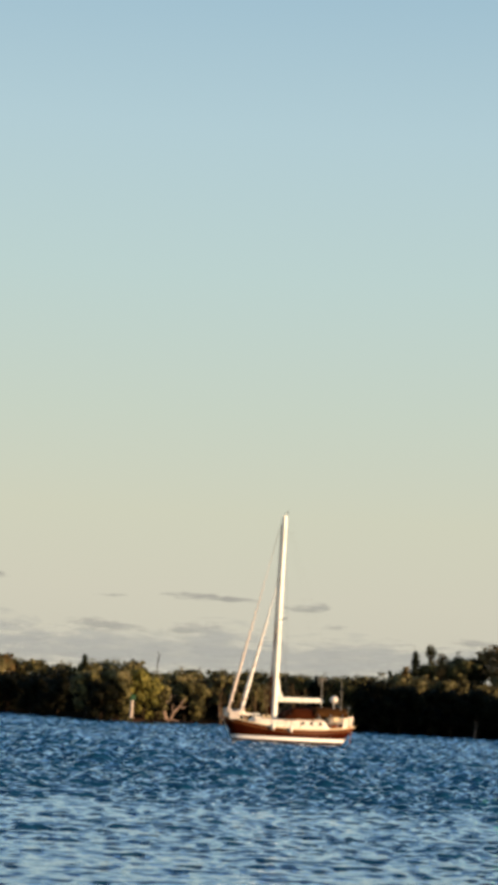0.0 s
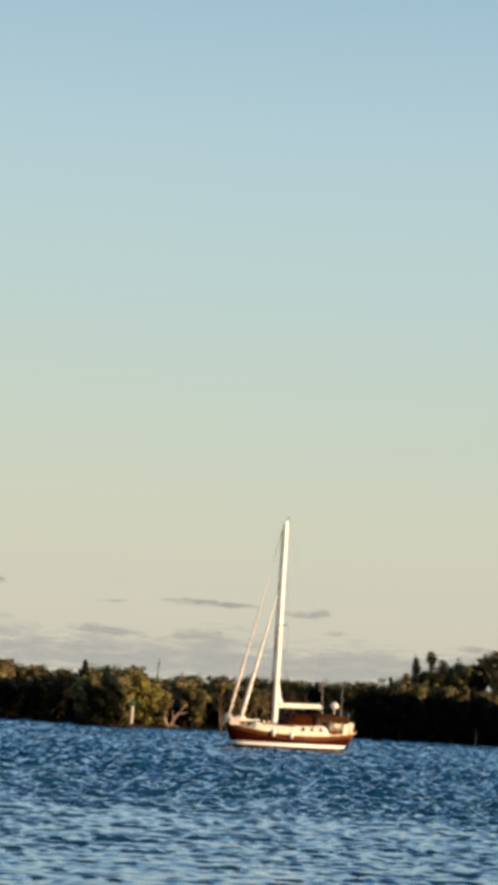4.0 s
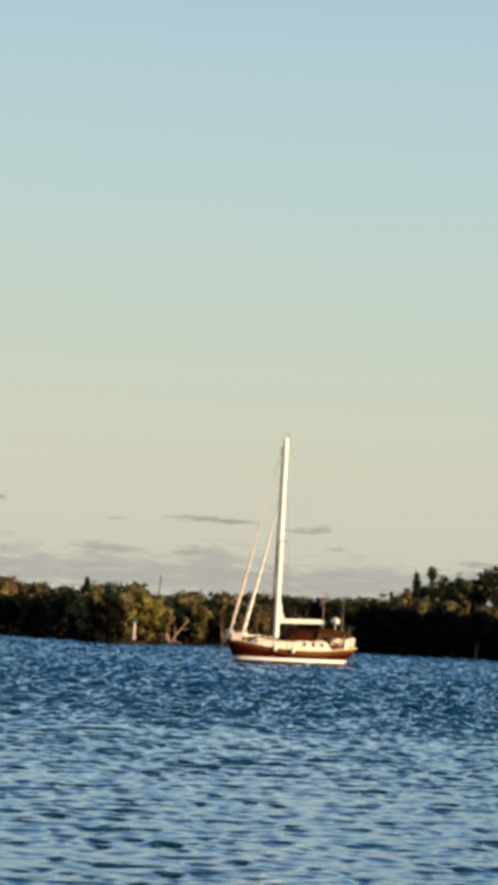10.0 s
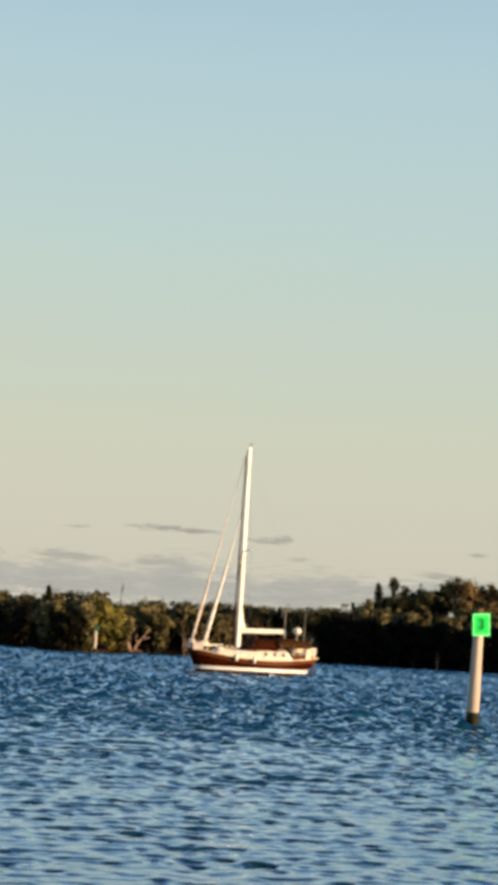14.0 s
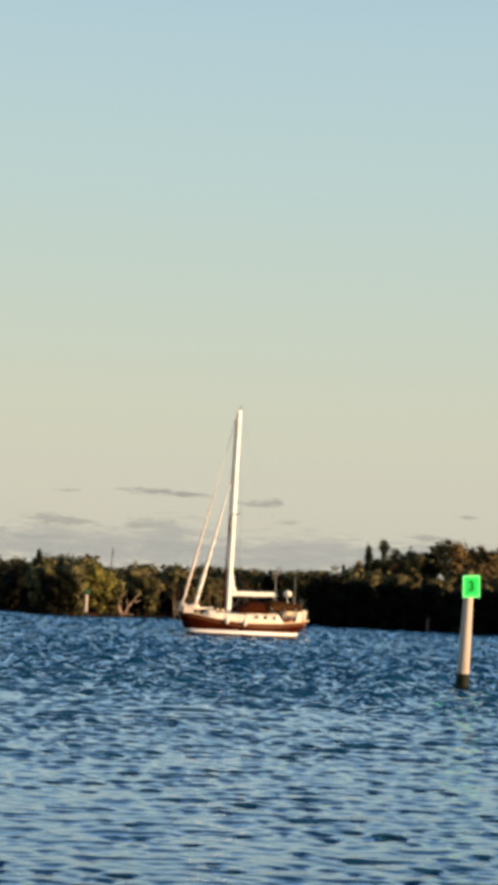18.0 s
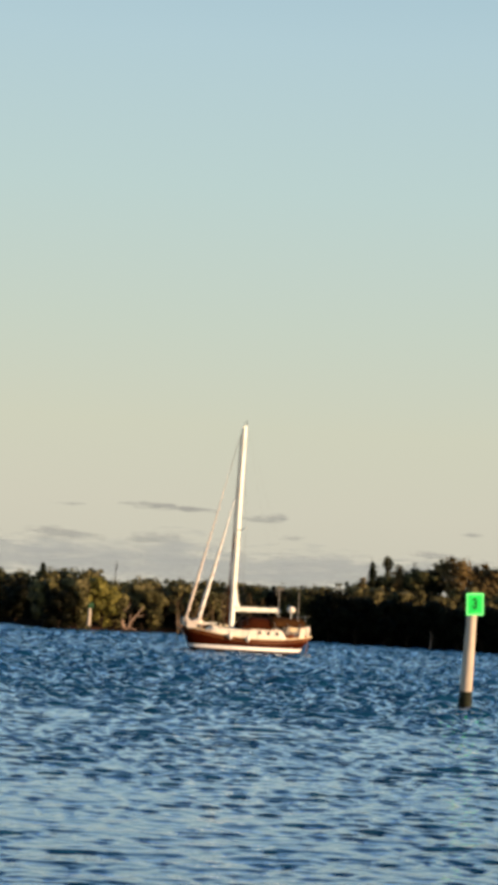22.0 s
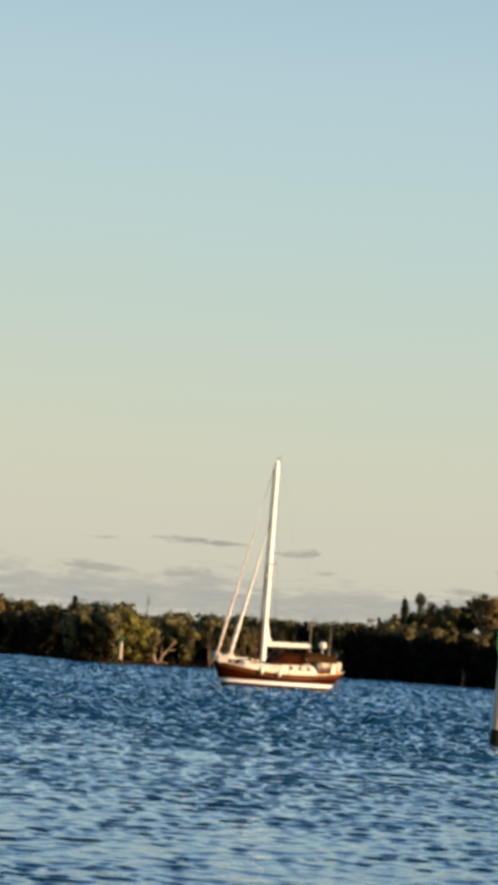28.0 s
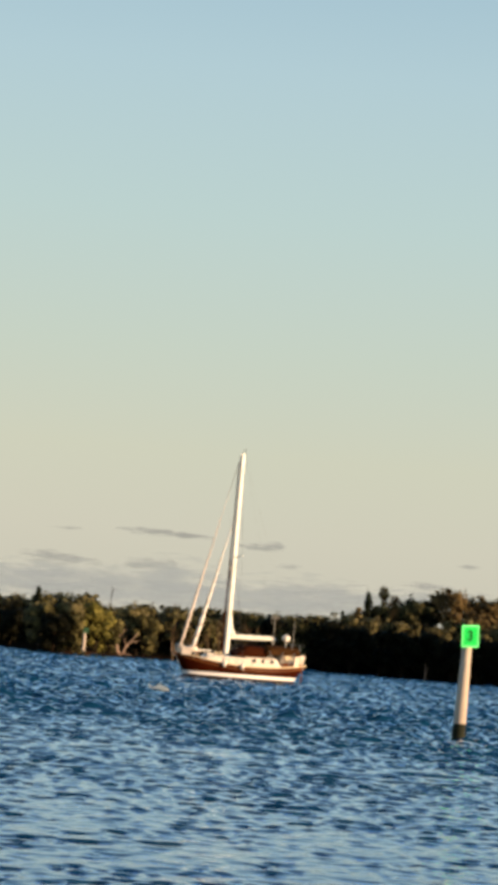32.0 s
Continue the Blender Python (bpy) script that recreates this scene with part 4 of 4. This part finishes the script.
HEAD2, TACK2 = Vector((0.14, 0, 12.4)), Vector((2.85, 0, 1.75))
part("inner_forestay", bar([TACK2, HEAD2], 0.016, 6), WIRE, boat)
stays = [TACK2.lerp(HEAD2, 0.05 + 0.90 * k / 12) for k in range(13)]
part("furled_staysail", bar(stays, [0.09, 0.15, 0.16, 0.15, 0.135, 0.12, 0.105, 0.09, 0.075, 0.06, 0.05, 0.04, 0.03], 9), SAILCLOTH, boat, "furled white staysail")
for name, foot, head, turns, wide in (("genoa_sun_strip", TACK, HEAD, 12, 1.15), ("staysail_sun_strip", TACK2, HEAD2, 8, 1.7)):
    cloth = PINKCLOTH if foot is TACK else TANCLOTH
    axis = (head - foot).normalized()
    across = Vector((0, 1, 0))
    over = axis.cross(across)
    twist = []
    for k in range(turns * 8 + 1):
        f = 0.06 + 0.62 * k / (turns * 8)
        a = k * math.tau / 8
        twist.append(foot.lerp(head, f) + (across * math.cos(a) + over * math.sin(a)) * 0.105 * wide * (1 - 0.85 * f))
    part(name, bar(twist, [0.045 * (1 - 0.7 * k / (turns * 8)) for k in range(turns * 8 + 1)], 5), cloth, boat, "faded strip wound round the furled sail")
# rigging lines made thick and dark to stand in for the mast's shaded edge
for dx, top in ((0.34, MAST_TOP - 0.6), (0.42, 9.0)):
    part("halyard_shade_line", bar([(dx, 0.06, 1.8), (dx + 0.02, 0.05, top * 0.5), (0.22, 0.03, top)], 0.035, 6), CANVAS, mast, "halyards along the mast, thickened and darkened as its shaded edge")
part("sail_bag", ball(0.30, TACK2 + Vector((-0.10, 0, 0.46)), (1.45, 0.9, 0.75), 8), WHITE, boat, "white bag bunched at the foot of the staysail")
part("bow_bundle", ball(0.25, TACK + Vector((-0.10, 0, 0.28)), (1.1, 0.9, 1.0), 8), PINKCLOTH, boat, "pale pink cloth bunched at the foot of the genoa")
part("staysail_boom", bar([(3.0, 0, 2.05), (1.9, 0.0, 2.12), (1.2, 0.05, 2.15)], [0.06, 0.07, 0.05], 8), SAILCLOTH, boat)
for side in (1, -1):
    part("shroud", bar([(-0.1, side * 1.62, 1.25), (-0.2, side * 1.04, 9.3), (-0.06, side * 0.08, MAST_TOP - 0.4)], 0.007, 5), WIRE, boat)
    part("shroud", bar([(0.45, side * 1.6, 1.25), (0.02, side * 0.1, 9.1)], 0.007, 5), WIRE, boat)
    part("shroud", bar([(-0.75, side * 1.66, 1.22), (-0.04, side * 0.1, 9.1)], 0.007, 5), WIRE, boat)
part("backstay", bar([(-6.1, 0, 1.45), (-0.3, 0, MAST_TOP)], 0.002, 5), WIRE, boat)

# bow
part("bowsprit", block((1.0, 0.42, 0.12), (3.74, 0, 1.80), 0.03), TEAK, boat, "teak bowsprit platform")
part("bobstay", bar([(4.12, 0, 1.76), (3.45, 0, 0.45)], 0.02, 6), STEEL, boat)
pulpit = bmesh.new()
for side in (1, -1):
    tube(pulpit, [(2.9, side * 0.78, 2.28), (3.7, side * 0.5, 2.42), (4.02, side * 0.24, 2.46), (4.14, 0, 2.46)], 0.028, 6)
    tube(pulpit, [(2.9, side * 0.78, 1.98), (3.7, side * 0.48, 2.1), (4.02, side * 0.24, 2.2)], 0.02, 6)
    for x, y, z in ((2.9, 0.78, 1.55), (3.75, 0.46, 1.7), (4.02, 0.24, 1.80)):
        tube(pulpit, [(x, side * y, z), (x, side * y, z + 0.72)], 0.024, 6)
for side in (1, -1):
    cloth = [[(x, side * (y + d), z) for d in (0.005, -0.02) for z in ((1.72, 2.26) if d > 0 else (2.26, 1.72))] for x, y in ((3.1, 0.72), (3.4, 0.62), (3.8, 0.46))]
    part("bow_cloth", loft(cloth), PINKCLOTH, boat, "faded canvas laced to the bow rail")
part("pulpit", pulpit, STEEL, boat, "bright tubular bow pulpit")
part("anchor", bar([(4.28, 0.05, 1.70), (4.1, 0.05, 1.62), (3.9, 0.05, 1.88)], [0.05, 0.04, 0.03], 6), STEEL, boat)
part("windlass", block((0.35, 0.30, 0.28), (3.25, 0, 1.86), 0.06), CREAM, boat)
part("bow_locker", block((0.62, 0.6, 0.40), (3.45, 0.05, 2.02), 0.05), PINKCLOTH, boat, "faded canvas bundle on the foredeck")
part("anchor_rode", bar([(4.25, 0.05, 1.68), (4.45, 0.1, 0.7), (4.65, 0.1, -0.3)], 0.010, 5), RUBBER, boat)

# rails and stern gear
for k, s in enumerate((0.16, 0.27, 0.38, 0.49, 0.60, 0.71, 0.82)):
    for side in (1, -1):
        p = Vector(hull_point(s, sheer(s), side, -0.05))
        part("stanchion", bar([p, p + Vector((0, 0, 0.66))], 0.014, 6), STEEL, boat)
for lift in (0.34, 0.64):
    for side in (1, -1):
        part("lifeline", bar([Vector(hull_point(s, sheer(s), side, -0.05)) + Vector((0, 0, lift)) for s in (0.05, 0.16, 0.27, 0.38, 0.49, 0.60, 0.71, 0.82, 0.9)], 0.008, 5), WIRE, boat)
pushpit = bmesh.new()
for z in (0.38, 0.72):
    tube(pushpit, [Vector(hull_point(s, sheer(s), side, -0.05)) + Vector((0, 0, z)) for s, side in ((0.13, 1), (0.06, 1), (0.02, 1), (0.02, -1), (0.06, -1), (0.13, -1))], 0.022, 6)
for s in (0.03, 0.12):
    for side in (1, -1):
        p = Vector(hull_point(s, sheer(s), side, -0.05))
        tube(pushpit, [p, p + Vector((0, 0, 0.72))], 0.022, 6)
part("pushpit", pushpit, STEEL, boat)
for side in (1, -1):
    cloth = []
    for q in (0.03, 0.075, 0.12):
        p = Vector(hull_point(q, sheer(q), side, -0.02))
        cloth.append([p + Vector((0, 0, 0.02)), p + Vector((-0.10, 0, 0.80)), p + Vector((-0.10, -0.03 * side, 0.80)), p + Vector((0, -0.03 * side, 0.02))])
    part("stern_cloth", loft(cloth), PINKCLOTH, boat, "pale canvas laced to the stern rail")
part("cockpit_seat_back", block((1.15, 0.10, 0.42), (-4.95, 1.02, 2.06), 0.04), CREAM, boat, "cream cushion behind the cockpit coaming")
radar = part("radar_mast", bar([(-4.6, 0.55, 1.3), (-4.6, 0.55, 3.28)], 0.04, 8), ALLOY, boat, "white radar pole")
part("radome", bar([(-4.6, 0.55, 3.26), (-4.6, 0.55, 3.32), (-4.6, 0.55, 3.46), (-4.6, 0.55, 3.60), (-4.6, 0.55, 3.72), (-4.6, 0.55, 3.78)], [0.16, 0.27, 0.32, 0.30, 0.19, 0.05], 16), WHITE, radar, "white radar dome")
gen = part("wind_generator", bar([(-4.25, -0.9, 1.3), (-4.25, -0.9, 4.95)], 0.034, 8), GREY, boat, "wind generator on a pale grey pole")
part("generator_hub", bar([(-4.0, -0.9, 5.0), (-4.5, -0.9, 5.0), (-4.7, -0.9, 5.0)], [0.07, 0.07, 0.03], 10), WIRE, gen)
for a in range(3):
    c, s = math.cos(a * math.tau / 3 + 0.4), math.sin(a * math.tau / 3 + 0.4)
    part("generator_blade", bar([(-4.02, -0.9 + c * 0.06, 5.0 + s * 0.06), (-4.02, -0.9 + c * 0.5, 5.0 + s * 0.5)], [0.04, 0.02], 6, 0.4), WIRE, gen)
part("antenna_pole", bar([(-5.0, 0.95, 1.4), (-5.0, 0.95, 3.4), (-5.0, 0.95, 4.9)], [0.036, 0.030, 0.014], 6), GREY, boat, "thin pale whip antenna")
part("solar_panel", block((0.7, 1.5, 0.04), (-5.75, 0, 3.05), 0.01), DARK_GLASS, boat)
for side in (1, -1):
    part("panel_post", bar([(-5.75, side * 0.7, 1.5), (-5.75, side * 0.7, 3.03)], 0.02, 6), STEEL, boat)
motor = part("outboard_motor", block((0.36, 0.34, 0.62), (-5.95, 0.55, 2.0), 0.10), WHITE, boat, "white outboard motor stowed on the stern rail")
part("outboard_leg", bar([(-5.98, 0.55, 1.8), (-6.12, 0.55, 1.15)], [0.09, 0.06], 8), WHITE, motor)
part("life_ring", bar([(-5.85, 0.95 + 0.24 * math.cos(a * math.tau / 16), 1.85 + 0.24 * math.sin(a * math.tau / 16)) for a in range(17)], 0.055, 8), WHITE, boat)
part("wind_steering", bar([(-6.35, 0, 0.3), (-6.4, 0, 1.5), (-6.5, 0, 1.95)], [0.05, 0.05, 0.03], 8), TEAK, boat)
part("rudder", block((0.5, 0.06, 1.0), (-5.45, 0, 0.05), 0.02), MAROON, boat)

# fenders hung over the side
FENDERS = []
for s in (0.70, 0.565):
    p = Vector(hull_point(s, sheer(s) + 0.02, 1, 0.09))
    local = Matrix.Translation(p)
    f = thing("fender", BOAT @ local, "white fender hung over the maroon hull", "fender", "fenders along the hull")
    part("fender_body", bar([(0, 0.06, -0.27), (0, 0.06, -0.23), (0, 0.06, -0.12), (0, 0.06, 0.10), (0, 0.06, 0.20), (0, 0.06, 0.25)], [0.03, 0.11, 0.15, 0.15, 0.11, 0.04], 14), WHITE, f)
    part("lanyard", bar([(0, 0, 0.2), (0, -0.08, 0.3), (0, -0.14, 0.6)], 0.006, 5), WIRE, f)
    FENDERS.append((f, local))


# ---- leaping fish and its splash ----
def make_fish():
    t = thing("fish", pose(-4.8, 106, -0.9), "silvery fish leaping from the bay", "fish")
    rings = []
    for k in range(13):
        f = k / 12
        r = 0.15 * math.sin(math.pi * min(1, 0.04 + f * 0.93)) ** 0.75
        rings.append([(0.46 - 0.92 * f, 0.42 * r * math.cos(a * math.tau / 10), r * math.sin(a * math.tau / 10) + 0.05 * math.sin(math.pi * f)) for a in range(10)])
    part("body", loft(rings), SILVER, t)
    for name, pts in (("tail_fin", [(-0.42, 0.05), (-0.66, 0.24), (-0.58, 0.03), (-0.66, -0.17)]), ("dorsal_fin", [(0.08, 0.17), (-0.10, 0.30), (-0.16, 0.16)]), ("pectoral_fin", [(0.20, -0.03), (0.04, -0.20), (0.05, -0.05)])):
        part(name, loft([[(x, -0.008, z) for x, z in pts], [(x, 0.008, z) for x, z in pts]]), SILVER, t)
    return t


def make_splash():
    t = thing("splash", pose(-4.5, 106, -1.0), "white splash where a fish fell back into the water", "splash")
    rng = np.random.default_rng(8)
    for i in range(34):
        f = i / 33
        a = rng.random() * math.tau
        z = 0.62 * f ** 1.3
        r = 0.30 * (1 - f) * (0.3 + 0.7 * rng.random())
        size = 0.13 * (1 - 0.72 * f) * (0.7 + 0.5 * rng.random())
        bm = bmesh.new()
        bmesh.ops.create_icosphere(bm, subdivisions=2, radius=size)
        for v in bm.verts:
            v.co *= 1 + 0.35 * noise.noise(v.co * 14 + Vector((i, 0, 0)))
        bmesh.ops.scale(bm, vec=(1, 1, 1.35), verts=bm.verts)
        bmesh.ops.translate(bm, vec=(math.cos(a) * r + 0.20 * f, math.sin(a) * r, z), verts=bm.verts)
        part("foam_lump" if f < 0.6 else "droplet", bm, FOAM, t)
    return t


def make_fly():
    t = thing("fly", pose(0, 2.4, 2.0), "tiny dark fly darting past close by", "fly")
    part("body", ball(0.0022, (0, 0, 0), (1.5, 0.8, 0.8), 6), WIRE, t)
    for side in (1, -1):
        part("wing", loft([[(0.001, side * 0.001, 0.002), (-0.004, side * 0.001, 0.002), (-0.004, side * 0.001, 0.0024), (0.001, side * 0.001, 0.0024)],
                           [(-0.001, side * 0.005, 0.003), (-0.004, side * 0.004, 0.003), (-0.004, side * 0.004, 0.0033), (-0.001, side * 0.005, 0.0033)]]), WIRE, t)
    return t


flies = [make_fly(), make_fly()]
fish = make_fish()
splash = make_splash()


# ---- what moves ----
def motions():
    walk(water, [(t, Matrix.Translation(DRIFT * (t - 16.0))) for t in range(0, 33, 4)])
    swing = []
    for k in range(33):
        t = float(k)
        sway = pose(0, 0, 0.010 * math.sin(t * 1.9), 0.25 * math.sin(t * 1.35 + 0.6), 0.05 * math.sin(t * 1.8), 0.12 * math.sin(t * 0.31))
        swing.append((t, sway))
    walk(boat, [(t, BOAT @ m) for t, m in swing])
    for f, local in FENDERS:
        walk(f, [(t, BOAT @ m @ local) for t, m in swing])
    # two flies dart past within arm's reach: seconds, bearing, height in degrees
    flights = [[(27.4, -14.0, 14.0), (27.6, -6.29, 8.8), (27.7, -3.54, 6.17), (27.8, -2.58, 2.27), (28.0, -2.1, -12.0), (28.2, -2.0, -40.0)],
               [(27.4, -10.0, 24.0), (27.6, -2.8, 12.6), (27.7, -1.11, 10.05), (27.8, 0.5, 7.93), (27.9, 1.24, 5.87), (28.0, 2.5, -12.0), (28.2, 4.0, -40.0)]]
    for fly, flight in zip(flies, flights):
        path = [(0.0, -40.0, 20.0), (27.2, -40.0, 20.0)] + flight + [(32.0, 4.0, -40.0)]
        walk(fly, [(t, Matrix.Translation(EYE + Vector((math.sin(radians(a)), math.cos(radians(a)), math.tan(radians(e)))) * 2.4)) for t, a, e in path])
    walk(fish, [(0.0, pose(-5.1, 106, -1.2, 0, 0, 0)), (28.8, pose(-5.1, 106, -1.2, 0, 0, 0)), (29.3, pose(-5.1, 106, -0.5, 0, -25, 0)), (29.5, pose(-4.95, 106, 0.22, 0, 0, 0)),
                (29.6, pose(-4.85, 106, 0.14, 0, 18, 0)), (29.75, pose(-4.7, 106, -0.6, 0, 45, 0)), (30.3, pose(-4.5, 106, -1.2, 0, 0, 0)),
                (31.5, pose(-4.5, 106, -1.2, 0, 0, 0)), (31.85, pose(-4.45, 106, -0.45, 0, -20, 0)), (32.0, pose(-4.35, 106, 0.20, 0, 4, 0))])
    walk(splash, [(0.0, pose(-4.5, 106, -1.3)), (29.5, pose(-4.55, 106, -1.2)), (29.7, pose(-4.52, 106, 0.0)), (29.9, pose(-4.5, 106, -0.05)), (30.1, pose(-4.5, 106, -0.12)),
                  (30.25, pose(-4.5, 106, -0.3)), (30.45, pose(-4.5, 106, -1.0)), (30.8, pose(-4.5, 106, -1.3)), (32.0, pose(-4.5, 106, -1.3))])


motions()
